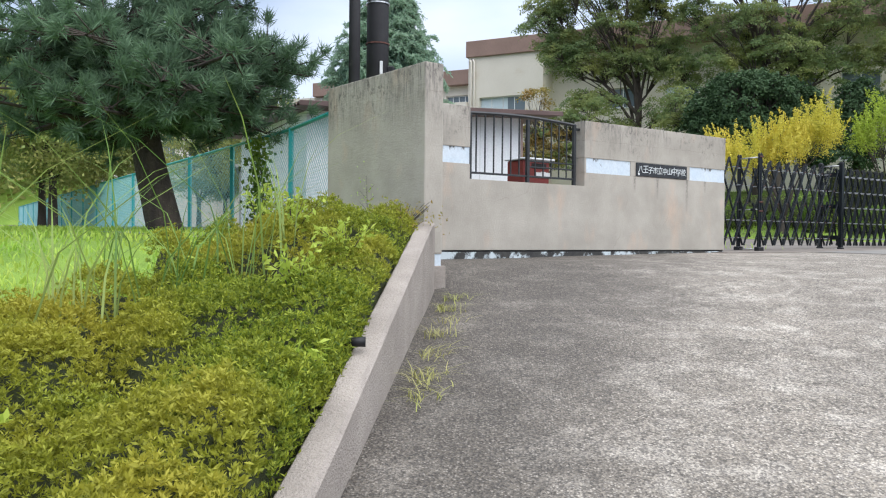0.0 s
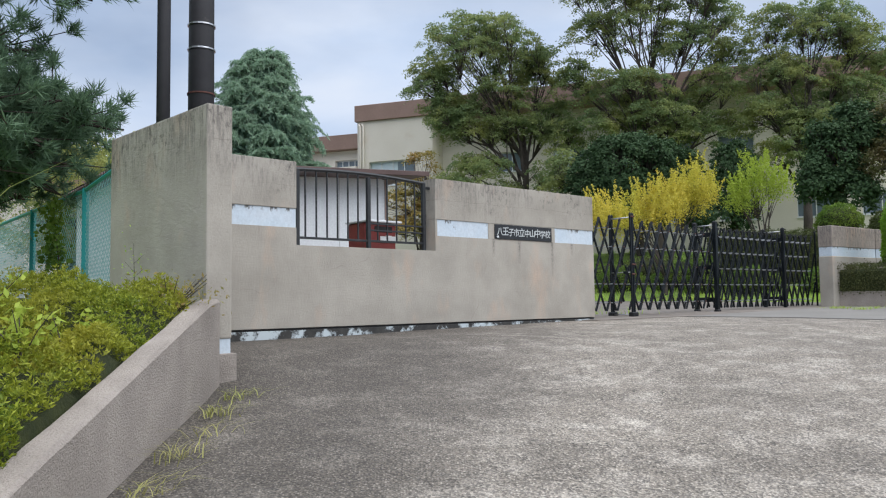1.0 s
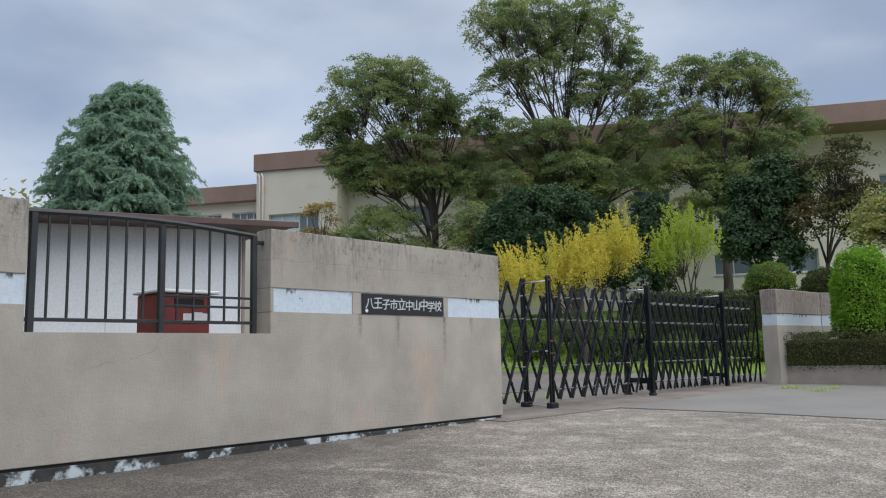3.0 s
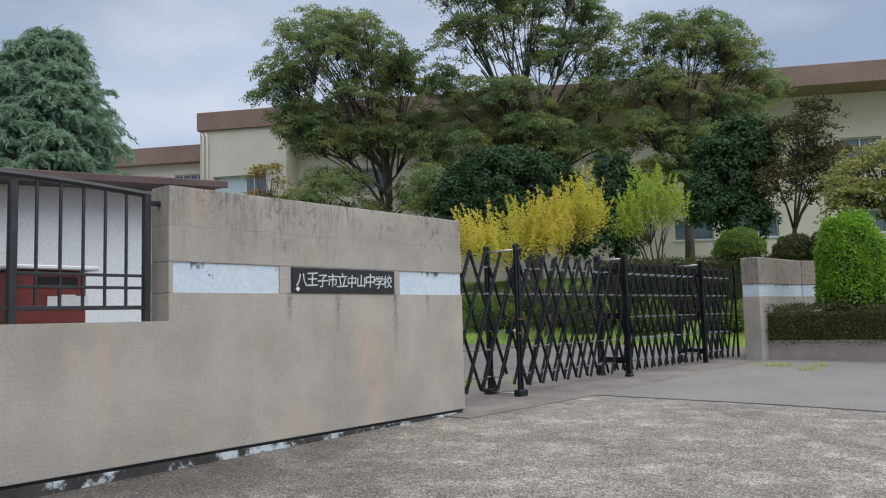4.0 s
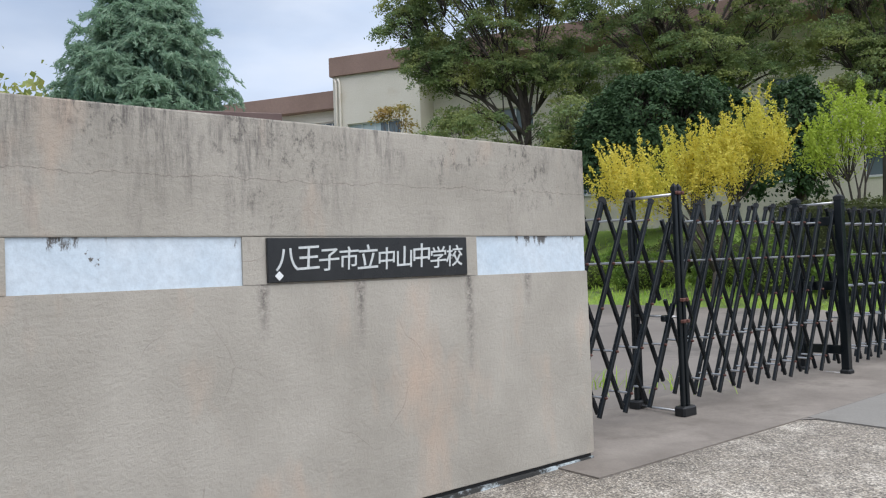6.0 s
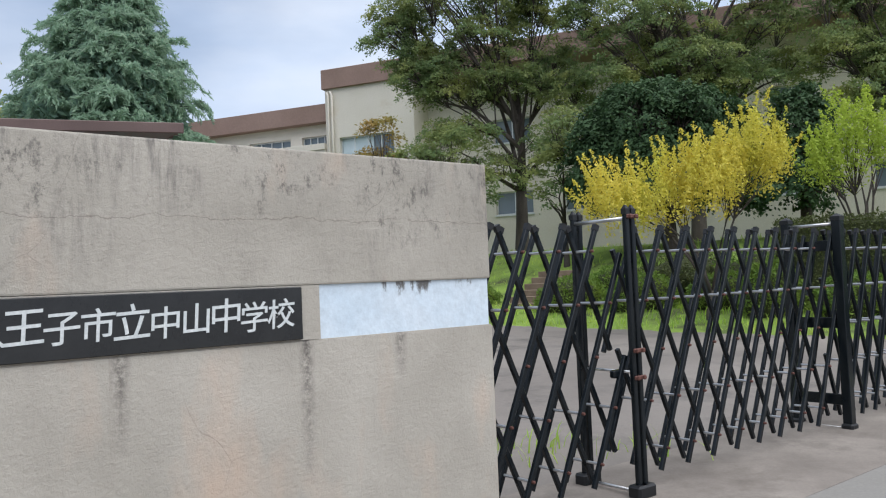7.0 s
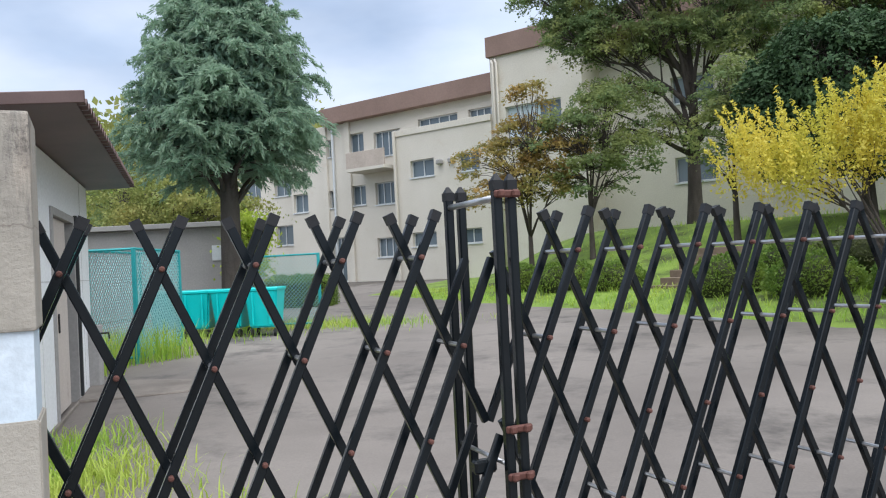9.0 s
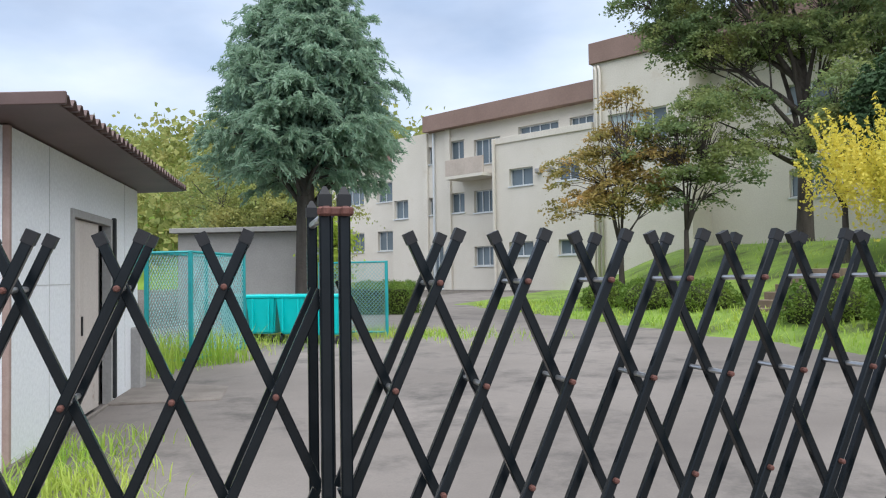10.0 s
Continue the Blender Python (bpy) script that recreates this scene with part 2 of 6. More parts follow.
    tone = n.new("ShaderNodeSeparateColor")
    l.new(small.outputs["Color"], tone.inputs[0])
    pale = math_node(n, l, "MULTIPLY", ramp_node(n, l, tone.outputs[0], 0.58, 0.72), ramp_node(n, l, small.outputs["Distance"], 0.30, 0.55, (1, 1, 1), (0, 0, 0)))
    col = mix_node(n, l, math_node(n, l, "MULTIPLY", pale, math_node(n, l, "ADD", math_node(n, l, "MULTIPLY", pale_side, 0.50), 0.14)), col, (0.62, 0.58, 0.53))
    hole = math_node(n, l, "MULTIPLY", ramp_node(n, l, tone.outputs[1], 0.66, 0.78), ramp_node(n, l, noise_node(n, l, vec, 5.0, 4.0, 0.7), 0.40, 0.60))
    col = mix_node(n, l, math_node(n, l, "MULTIPLY", hole, 0.62), col, (0.05, 0.046, 0.042))
    col = mix_node(n, l, 0.75, col, chips, "MULTIPLY")
    l.new(col, b.inputs["Base Color"])
    b.inputs["Roughness"].default_value = 0.8
    rough_ = math_node(n, l, "ADD", math_node(n, l, "MULTIPLY", stones.outputs["Distance"], 0.5), math_node(n, l, "MULTIPLY", small.outputs["Distance"], 0.8))
    bump_node(n, l, b, rough_, 1.0, 0.012)
    return m


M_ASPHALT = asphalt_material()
M_YARD = surface("yard_asphalt", (0.145, 0.127, 0.112), (0.25, 0.223, 0.198), 0.45, 0.9, bump=0.4, grain=60, spots=(0.085, 0.076, 0.068), spot_scale=0.9, spot_at=(0.50, 0.68))
M_APRON = surface("pale_concrete", (0.15, 0.128, 0.109), (0.26, 0.228, 0.196), 1.6, 0.85, grain=60, spots=(0.12, 0.102, 0.085), spot_scale=2.2, spot_at=(0.5, 0.72))
M_WALL = wall_material("beige_render", (0.305, 0.280, 0.236), (0.435, 0.402, 0.347), 2.97)
M_WALL_PIER = wall_material("streaked_beige_render", (0.305, 0.280, 0.236), (0.435, 0.402, 0.347), 2.97, 0.10)
M_WALL_DIRTY = wall_material("dirty_beige_render", (0.27, 0.23, 0.19), (0.38, 0.325, 0.275), 2.90, 0.18)
M_PAINT = surface("peeling_blue_white_paint", (0.56, 0.655, 0.735), (0.65, 0.715, 0.77), 3.0, 0.6, bump=0.4, dist=0.005, grain=34, spots=(0.12, 0.11, 0.10), spot_scale=9.0, spot_at=(0.67, 0.70))
pn, pl_ = M_PAINT.node_tree.nodes, M_PAINT.node_tree.links
pb = pn["Principled BSDF"]
pv = pn.new("ShaderNodeTexCoord").outputs["Object"]
ps = pn.new("ShaderNodeSeparateXYZ")
pl_.new(pv, ps.inputs[0])
pr = pn.new("ShaderNodeMapRange")
pr.inputs[1].default_value, pr.inputs[2].default_value = 2.40, 2.484
pl_.new(ps.outputs["Z"], pr.inputs[0])
pm = math_node(pn, pl_, "MULTIPLY", ramp_node(pn, pl_, noise_node(pn, pl_, pv, 13.0, 9.0, 0.8, (1.6, 1.6, 0.5)), 0.44, 0.58), pr.outputs[0])
pm = math_node(pn, pl_, "MULTIPLY", pm, ramp_node(pn, pl_, noise_node(pn, pl_, pv, 2.6, 3.0, 0.6), 0.44, 0.56))
pl_.new(mix_node(pn, pl_, ramp_node(pn, pl_, pm, 0.25, 0.55), pb.inputs["Base Color"].links[0].from_socket, (0.11, 0.105, 0.10)), pb.inputs["Base Color"])
M_SLAB = surface("smooth_grey_slab", (0.190, 0.180, 0.163), (0.258, 0.245, 0.222), 0.9, 0.8, grain=50, spots=(0.155, 0.145, 0.13), spot_scale=1.8, spot_at=(0.52, 0.75))
M_FOOT = surface("mouldy_footing", (0.025, 0.025, 0.025), (0.07, 0.068, 0.062), 5.0, 0.9, grain=60, spots=(0.50, 0.56, 0.58), spot_scale=3.6, spot_at=(0.47, 0.54))
M_CURB = surface("rough_concrete", (0.31, 0.272, 0.236), (0.44, 0.388, 0.34), 2.5, 0.9, bump=1.0, dist=0.014, grain=75, spots=(0.22, 0.19, 0.16), spot_scale=48.0, spot_at=(0.57, 0.70))
M_BLACK = surface("charcoal_aluminium", (0.005, 0.008, 0.010), (0.010, 0.013, 0.016), 8.0, 0.2, 0.0, bump=0.05, grain=200)
M_BLACK.node_tree.nodes["Principled BSDF"].inputs["Specular IOR Level"].default_value = 0.26
M_CAP = surface("black_plastic", (0.010, 0.011, 0.012), (0.02, 0.02, 0.022), 9.0, 0.45, bump=0.05)
M_CAP.node_tree.nodes["Principled BSDF"].inputs["Specular IOR Level"].default_value = 0.3
M_STEEL = surface("stainless_rod", (0.55, 0.55, 0.56), (0.68, 0.68, 0.68), 20, 0.3, 0.9, bump=0.05)
M_RUST = surface("rusty_rivet", (0.085, 0.032, 0.024), (0.15, 0.06, 0.045), 30, 0.7, 0.2)
M_RAIL = surface("dark_grey_painted_steel", (0.018, 0.020, 0.023), (0.035, 0.038, 0.04), 10, 0.5, 0.2, bump=0.1, spots=(0.16, 0.06, 0.03), spot_scale=14, spot_at=(0.68, 0.72))
M_RED = surface("faded_red_paint", (0.18, 0.026, 0.022), (0.25, 0.042, 0.033), 3.0, 0.45, grain=40, spots=(0.12, 0.02, 0.02), spot_scale=8)
M_SIGN = surface("black_stone", (0.010, 0.011, 0.012), (0.022, 0.023, 0.024), 6.0, 0.25, bump=0.03)
M_LETTER = surface("white_lettering", (0.78, 0.80, 0.80), (0.86, 0.87, 0.86), 20, 0.6, bump=0.05)
M_ENGRAVED = surface("weathered_white_lettering", (0.50, 0.53, 0.53), (0.66, 0.68, 0.67), 24, 0.7, bump=0.05)
# near black; in the letter slot and door gap it stands in for inside shade
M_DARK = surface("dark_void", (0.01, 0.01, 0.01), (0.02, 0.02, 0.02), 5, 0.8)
M_CREAM = surface("cream_facade", (0.62, 0.575, 0.49), (0.70, 0.655, 0.575), 0.35, 0.85, bump=0.2, grain=20, spots=(0.50, 0.43, 0.34), spot_scale=0.8, spot_at=(0.58, 0.8))
M_FASCIA = surface("brown_fascia", (0.225, 0.145, 0.115), (0.285, 0.19, 0.155), 0.5, 0.7, bump=0.1, grain=15)
M_BALCONY = surface("faded_brown_panel", (0.46, 0.39, 0.33), (0.56, 0.48, 0.41), 0.8, 0.8, bump=0.1, grain=15)
M_FRAME = surface("white_window_frame", (0.62, 0.65, 0.66), (0.70, 0.72, 0.72), 3, 0.4, 0.3, bump=0.0)
M_SHED = surface("white_panel", (0.82, 0.84, 0.85), (0.88, 0.89, 0.90), 0.9, 0.6, bump=0.1, grain=30, spots=(0.45, 0.44, 0.42), spot_scale=2.0, spot_at=(0.62, 0.8))
M_JOINT = surface("grey_sealant", (0.48, 0.48, 0.47), (0.58, 0.58, 0.57), 4, 0.8, bump=0.0)
M_ROOF = surface("brown_corrugated_steel", (0.09, 0.055, 0.048), (0.14, 0.09, 0.08), 1.5, 0.55, 0.2, bump=0.1)
M_TRIM = surface("rusty_pink_trim", (0.32, 0.22, 0.19), (0.42, 0.31, 0.27), 6, 0.7)
M_GREY = surface("grey_block", (0.30, 0.29, 0.28), (0.38, 0.37, 0.35), 0.8, 0.9, grain=25)
M_TEAL = surface("teal_painted_steel", (0.02, 0.30, 0.31), (0.035, 0.37, 0.38), 4, 0.45, 0.1, bump=0.08)
M_MESH = surface("pale_green_wire", (0.22, 0.50, 0.50), (0.32, 0.58, 0.58), 4, 0.5, 0.2, bump=0.0)
M_PALE_BIN = surface("grey_green_plastic", (0.10, 0.34, 0.33), (0.15, 0.40, 0.39), 2, 0.6, bump=0.05)
M_WIRE = surface("galvanised_wire", (0.34, 0.37, 0.37), (0.44, 0.47, 0.47), 4, 0.5, 0.3, bump=0.0)
M_BIN = surface("turquoise_plastic", (0.005, 0.56, 0.55), (0.015, 0.64, 0.62), 2, 0.4, bump=0.05)
M_POLE = surface("dark_wrapped_pole", (0.018, 0.017, 0.021), (0.035, 0.034, 0.038), 3, 0.6, bump=0.2, spots=(0.09, 0.08, 0.075), spot_scale=7, spot_at=(0.62, 0.75))
M_BARK = surface("grey_brown_bark", (0.045, 0.036, 0.030), (0.105, 0.088, 0.074), 4, 0.95, bump=1.0, dist=0.02, grain=22, stretch_by=(1, 1, 0.25))
M_PINEBARK = surface("dark_pine_bark", (0.030, 0.024, 0.020), (0.085, 0.066, 0.054), 7, 0.95, bump=1.0, dist=0.03, grain=16, stretch_by=(1, 1, 0.3))
# for solid bush cores: the shade between the leaves is put into this dark green
M_CORE_SHADE = surface("shaded_foliage", (0.022, 0.032, 0.008), (0.05, 0.058, 0.015), 9, 1.0, bump=1.0, dist=0.02, grain=40)
M_SOIL = surface("dark_soil", (0.035, 0.026, 0.018), (0.075, 0.055, 0.038), 4, 1.0, bump=1.0, dist=0.02, grain=30)
M_LAWN = surface("mown_grass", (0.17, 0.29, 0.035), (0.28, 0.42, 0.06), 0.7, 0.95, bump=1.0, dist=0.03, grain=40)
# lawn colour darkened for shade on the slope, with dark weedy spots
M_BANK = surface("rough_shaded_grass", (0.15, 0.25, 0.035), (0.27, 0.39, 0.06), 1.1, 0.95, bump=1.0, dist=0.03, grain=40, spots=(0.06, 0.07, 0.025), spot_scale=0.9, spot_at=(0.5, 0.68))
M_WOOD = surface("weathered_door", (0.50, 0.44, 0.39), (0.60, 0.54, 0.49), 2.0, 0.8, grain=40, stretch_by=(1, 1, 0.2), spots=(0.22, 0.14, 0.10), spot_scale=3.5, spot_at=(0.6, 0.75))
M_STEP = surface("weathered_timber", (0.15, 0.11, 0.075), (0.24, 0.18, 0.125), 3.0, 0.9, grain=30)
M_GLASS, gn, gl, gb = node_mat("window_glass")
gb.inputs["Base Color"].default_value = (0.12, 0.155, 0.18, 1)
gb.inputs["Roughness"].default_value = 0.06
M_CURTAIN = surface("pale_curtain", (0.50, 0.60, 0.66), (0.60, 0.68, 0.72), 2, 0.8, bump=0.0)
L_ZEL = leaf_material("zelkova_leaf", (0.130, 0.205, 0.092), (0.245, 0.320, 0.130), (0.335, 0.355, 0.115), 0.55)
L_DARK = leaf_material("evergreen_leaf", (0.030, 0.066, 0.028), (0.068, 0.120, 0.046), (0.048, 0.092, 0.037), 0.25, 0.7, 0.25)
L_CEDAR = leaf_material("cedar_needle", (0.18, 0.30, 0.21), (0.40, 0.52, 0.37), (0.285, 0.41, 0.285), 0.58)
# darker copy of the cedar needle; shade within the crown is put into its colour
L_SHADE = leaf_material("shaded_cedar_needle", (0.13, 0.22, 0.165), (0.21, 0.32, 0.235), (0.165, 0.265, 0.195), 0.55)
L_PINE = leaf_material("pine_needle", (0.085, 0.15, 0.09), (0.185, 0.28, 0.165), (0.13, 0.215, 0.125), 0.35, 0.75, 0.2)
L_GOLD = leaf_material("golden_leaf", (0.64, 0.53, 0.065), (0.80, 0.70, 0.14), (0.55, 0.54, 0.08), 0.45)
L_LIME = leaf_material("lime_leaf", (0.33, 0.44, 0.055), (0.48, 0.57, 0.09), (0.42, 0.52, 0.07), 0.45)
L_MAPLE = leaf_material("maple_leaf", (0.20, 0.21, 0.062), (0.36, 0.31, 0.09), (0.50, 0.31, 0.11), 0.5)
L_BRONZE = leaf_material("bronze_leaf", (0.055, 0.076, 0.028), (0.108, 0.118, 0.042), (0.125, 0.092, 0.036), 0.35)
L_AZALEA = leaf_material("azalea_leaf", (0.075, 0.135, 0.013), (0.37, 0.42, 0.038), (0.38, 0.35, 0.038), 0.33)
L_HEDGE = leaf_material("hedge_leaf", (0.075, 0.150, 0.024), (0.175, 0.280, 0.044), (0.21, 0.285, 0.044), 0.38)
L_DULL = leaf_material("dull_hedge_leaf", (0.05, 0.07, 0.02), (0.10, 0.125, 0.03), (0.085, 0.095, 0.03), 0.2)
L_WINE = leaf_material("dark_hedge_leaf", (0.050, 0.070, 0.021), (0.112, 0.128, 0.036), (0.105, 0.088, 0.032), 0.25)
L_GRASS = leaf_material("grass_blade", (0.24, 0.42, 0.05), (0.42, 0.58, 0.09), (0.48, 0.55, 0.11), 0.45)
L_REED = leaf_material("reed_blade", (0.12, 0.23, 0.05), (0.27, 0.39, 0.09), (0.32, 0.38, 0.11), 0.4)
L_BRIGHT = leaf_material("bright_conifer", (0.14, 0.30, 0.02), (0.25, 0.44, 0.035), (0.20, 0.36, 0.03), 0.3)
L_STRAW = leaf_material("dry_grass", (0.30, 0.30, 0.10), (0.46, 0.42, 0.18), (0.32, 0.36, 0.09), 0.3)
L_FAR = leaf_material("far_leaf", (0.18, 0.24, 0.065), (0.31, 0.34, 0.10), (0.35, 0.33, 0.10), 0.4)

# ---------- mesh helpers ----------
def holder(name, m=None):
    e = new(name)
    e.empty_display_size = 0.2
    if m is not None:
        e.matrix_world = m
    return e


def link_mesh(name, me, material, parent=None, label="", smooth=False):
    if material and not me.materials:
        me.materials.append(material)
    if smooth:
        me.polygons.foreach_set("use_smooth", [True] * len(me.polygons))
    ob = new(name, me)
    if parent is not None:
        ob.parent = parent
    if label:
        ob["label"] = label
    return ob


def part(name, bm, material, parent=None, label="", smooth=False):
    me = bpy.data.meshes.new(name)
    bm.to_mesh(me)
    bm.free()
    return link_mesh(name, me, material, parent, label, smooth)


def raw(name, verts, faces, material, parent=None, label="", smooth=False):
    me = bpy.data.meshes.new(name)
    me.from_pydata([tuple(v) for v in verts], [], faces)
    me.update()
    return link_mesh(name, me, material, parent, label, smooth)


def add_box(bm, lo, hi, m=None):
    c = [(a + b) / 2 for a, b in zip(lo, hi)]
    s = [b - a for a, b in zip(lo, hi)]
    mat = Matrix.Translation(c) @ Matrix.Diagonal((*s, 1))
    return bmesh.ops.create_cube(bm, size=1, matrix=(m @ mat) if m else mat)["verts"]


def box(lo, hi, bevel=0.0, m=None, segs=1):
    bm = bmesh.new()
    add_box(bm, lo, hi, m)
    if bevel:
        bmesh.ops.bevel(bm, geom=bm.edges[:], offset=bevel, segments=segs, affect="EDGES", profile=0.6)
    return bm


def prism(outline, y0, y1, bevel=0.0):
    """An outline in (x, z), pushed from y0 to y1."""
    bm = bmesh.new()
    a = [bm.verts.new((x, y0, z)) for x, z in outline]
    b = [bm.verts.new((x, y1, z)) for x, z in outline]
    bm.faces.new(a)
    bm.faces.new(b[::-1])
    for i in range(len(a)):
        j = (i + 1) % len(a)
        bm.faces.new((a[j], a[i], b[i], b[j]))
    bmesh.ops.recalc_face_normals(bm, faces=bm.faces[:])
    if bevel:
        bmesh.ops.bevel(bm, geom=bm.edges[:], offset=bevel, segments=2, affect="EDGES")
    return bm


def tube_data(path, radii, sides=8, cap=True):
    """Vertices and faces of a tapering tube along a path."""
    pts = [Vector(p) for p in path]
    vs, fs = [], []
    for i, p in enumerate(pts):
        d = (pts[min(i + 1, len(pts) - 1)] - pts[max(i - 1, 0)]).normalized()
        up = Vector((0, 0, 1)) if abs(d.z) < 0.9 else Vector((1, 0, 0))
        x = d.cross(up).normalized()
        y = d.cross(x)
        for k in range(sides):
            a = 2 * math.pi * k / sides
            vs.append(p + (x * math.cos(a) + y * math.sin(a)) * radii[i])
    for i in range(len(pts) - 1):
        for k in range(sides):
            k2 = (k + 1) % sides
            fs.append((i * sides + k, i * sides + k2, (i + 1) * sides + k2, (i + 1) * sides + k))
    if cap:
        fs.append(tuple(range(sides))[::-1])
        fs.append(tuple((len(pts) - 1) * sides + k for k in range(sides)))
    return vs, fs


def join_data(chunks):
    vs, fs = [], []
    for v, f in chunks:
        o = len(vs)
        vs += v
        fs += [tuple(i + o for i in q) for q in f]
    return vs, fs


def leaf_mesh(name, centres, size, material, parent=None, label="", aspect=0.5, droop=0.0, aim=None, seed=1, spread=1.0):
    """One mesh of many small folded leaves, each an island of its own."""
    rng = np.random.default_rng(seed)
    c = np.asarray(centres, float)
    n = len(c)
    d = rng.normal(size=(n, 3)) * spread
    if aim is not None:
        d += np.asarray(aim, float)
    d[:, 2] -= droop
    d /= np.linalg.norm(d, axis=1)[:, None] + 1e-9
    r = rng.normal(size=(n, 3))
    s = np.cross(d, r)
    s /= np.linalg.norm(s, axis=1)[:, None] + 1e-9
    up = np.cross(s, d)
    sz = size * rng.uniform(0.65, 1.35, (n, 1))
    w = sz * aspect
    v = np.stack([c - d * sz * 0.5, c + s * w * 0.5 + up * w * 0.15, c + d * sz * 0.5, c - s * w * 0.5 + up * w * 0.15], 1).reshape(-1, 3)
    me = bpy.data.meshes.new(name)
    me.vertices.add(4 * n)
    me.vertices.foreach_set("co", v.ravel())
    me.loops.add(4 * n)
    me.loops.foreach_set("vertex_index", np.arange(4 * n, dtype=np.int32))
    me.polygons.add(n)
    me.polygons.foreach_set("loop_start", np.arange(0, 4 * n, 4, dtype=np.int32))
    me.update(calc_edges=True)
    return link_mesh(name, me, material, parent, label)


def flat_leaf_mesh(name, centres, normals, size, material, parent=None, label="", aspect=0.6, seed=1):
    """One mesh of many small leaves that lie along given normals, as the leaves of a level spray do."""
    rng = np.random.default_rng(seed)
    c = np.asarray(centres, float)
    n = len(c)
    d = np.cross(normals, rng.normal(size=(n, 3)))
    d /= np.linalg.norm(d, axis=1)[:, None] + 1e-9
    s = np.cross(normals, d)
    s /= np.linalg.norm(s, axis=1)[:, None] + 1e-9
    sz = size * rng.uniform(0.6, 1.4, (n, 1))
    w = sz * aspect
    v = np.stack([c - d * sz * 0.5, c + s * w * 0.5, c + d * sz * 0.5, c - s * w * 0.5], 1).reshape(-1, 3)
    me = bpy.data.meshes.new(name)
    me.vertices.add(4 * n)
    me.vertices.foreach_set("co", v.ravel())
    me.loops.add(4 * n)
    me.loops.foreach_set("vertex_index", np.arange(4 * n, dtype=np.int32))
    me.polygons.add(n)
    me.polygons.foreach_set("loop_start", np.arange(0, 4 * n, 4, dtype=np.int32))
    me.update(calc_edges=True)
    return link_mesh(name, me, material, parent, label)


def spray_leaves(rng, centres, outward, per, radius, tilt=0.35, dome=0.3, thick=0.06, scatter=0.4):
    """Leaves of flat, ragged, slightly domed sprays at the tips of the twigs."""
    n = len(centres)
    size = radius * rng.uniform(0.55, 1.35, n)
    counts = np.maximum(8, (per * (size / radius) ** 2).astype(int))
    nrm = np.array([0, 0, 1.0]) + outward * tilt + rng.normal(size=(n, 3)) * 0.16
    nrm /= np.linalg.norm(nrm, axis=1)[:, None]
    ax = np.cross(nrm, rng.normal(size=(n, 3)))
    ax /= np.linalg.norm(ax, axis=1)[:, None]
    ay = np.cross(nrm, ax)
    phase = rng.uniform(0, 6.28, n)
    k = np.repeat(np.arange(n), counts)
    th = rng.uniform(0, 2 * np.pi, len(k))
    rim = 0.70 + 0.22 * np.sin(3 * th + phase[k]) + 0.16 * np.sin(5 * th + 2 * phase[k])
    r = rng.uniform(0, 1, len(k)) ** 0.55 * rim * size[k]
    fall = dome * r * r / size[k]
    p = centres[k] + ax[k] * (r * np.cos(th))[:, None] + ay[k] * (r * np.sin(th))[:, None] * 0.85 - nrm[k] * fall[:, None] + rng.normal(size=(len(k), 3)) * thick
    m = nrm[k] + (p - centres[k]) / size[k][:, None] * dome + rng.normal(size=(len(k), 3)) * scatter
    return p, m


def blade_mesh(name, roots, height, width, material, parent=None, label="", lean=0.5, seed=3):
    """Curved grass blades of three segments."""
    rng = np.random.default_rng(seed)
    c = np.asarray(roots, float)
    n = len(c)
    a = rng.uniform(0, 2 * np.pi, n)
    d = np.stack([np.cos(a), np.sin(a), np.zeros(n)], 1)
    s = np.stack([-np.sin(a), np.cos(a), np.zeros(n)], 1)
    h = height * rng.uniform(0.5, 1.3, (n, 1))
    le = lean * rng.uniform(0.1, 1.3, (n, 1)) * h
    w = width * rng.uniform(0.7, 1.3, (n, 1))
    rows = []
    for f, wd in ((0, 1.0), (0.4, 0.85), (0.75, 0.55)):
        mid = c + d * le * f * f + np.array([0, 0, 1]) * h * (f - 0.25 * lean * f * f)
        rows += [mid - s * w * wd / 2, mid + s * w * wd / 2]
    rows.append(c + d * le + np.array([0, 0, 1]) * h * (1 - 0.25 * lean))
    v = np.stack(rows, 1).reshape(-1, 3)
    o = np.arange(n)[:, None] * 7
    idx = np.concatenate([o + [0, 1, 3, 2], o + [2, 3, 5, 4], o + [4, 5, 6]], 1).ravel()
    starts = (np.arange(n)[:, None] * 11 + [0, 4, 8]).ravel()
    me = bpy.data.meshes.new(name)
    me.vertices.add(7 * n)
    me.vertices.foreach_set("co", v.ravel())
    me.loops.add(11 * n)
    me.loops.foreach_set("vertex_index", idx.astype(np.int32))
    me.polygons.add(3 * n)
    me.polygons.foreach_set("loop_start", starts.astype(np.int32))
    me.update(calc_edges=True)
    return link_mesh(name, me, material, parent, label)


# ---------- levels of the ground ----------
def drive(y):
    """The drive climbs to the gate and runs on almost level through the yard."""
    return float(np.interp(y, [-60, -4, 0, 1.7, 3.4, 5.6, 7.3, 8.2, 10.2, 12, 13.5, 24, 46, 300], [-3.2, -0.4, 0.03, 0.24, 0.46, 0.75, 0.945, 1.04, 1.18, 1.22, 1.23, 1.46, 1.86, 2.2]))


def smooth(a, b, v):
    k = min(max((v - a) / (b - a), 0), 1)
    return k * k * (3 - 2 * k)


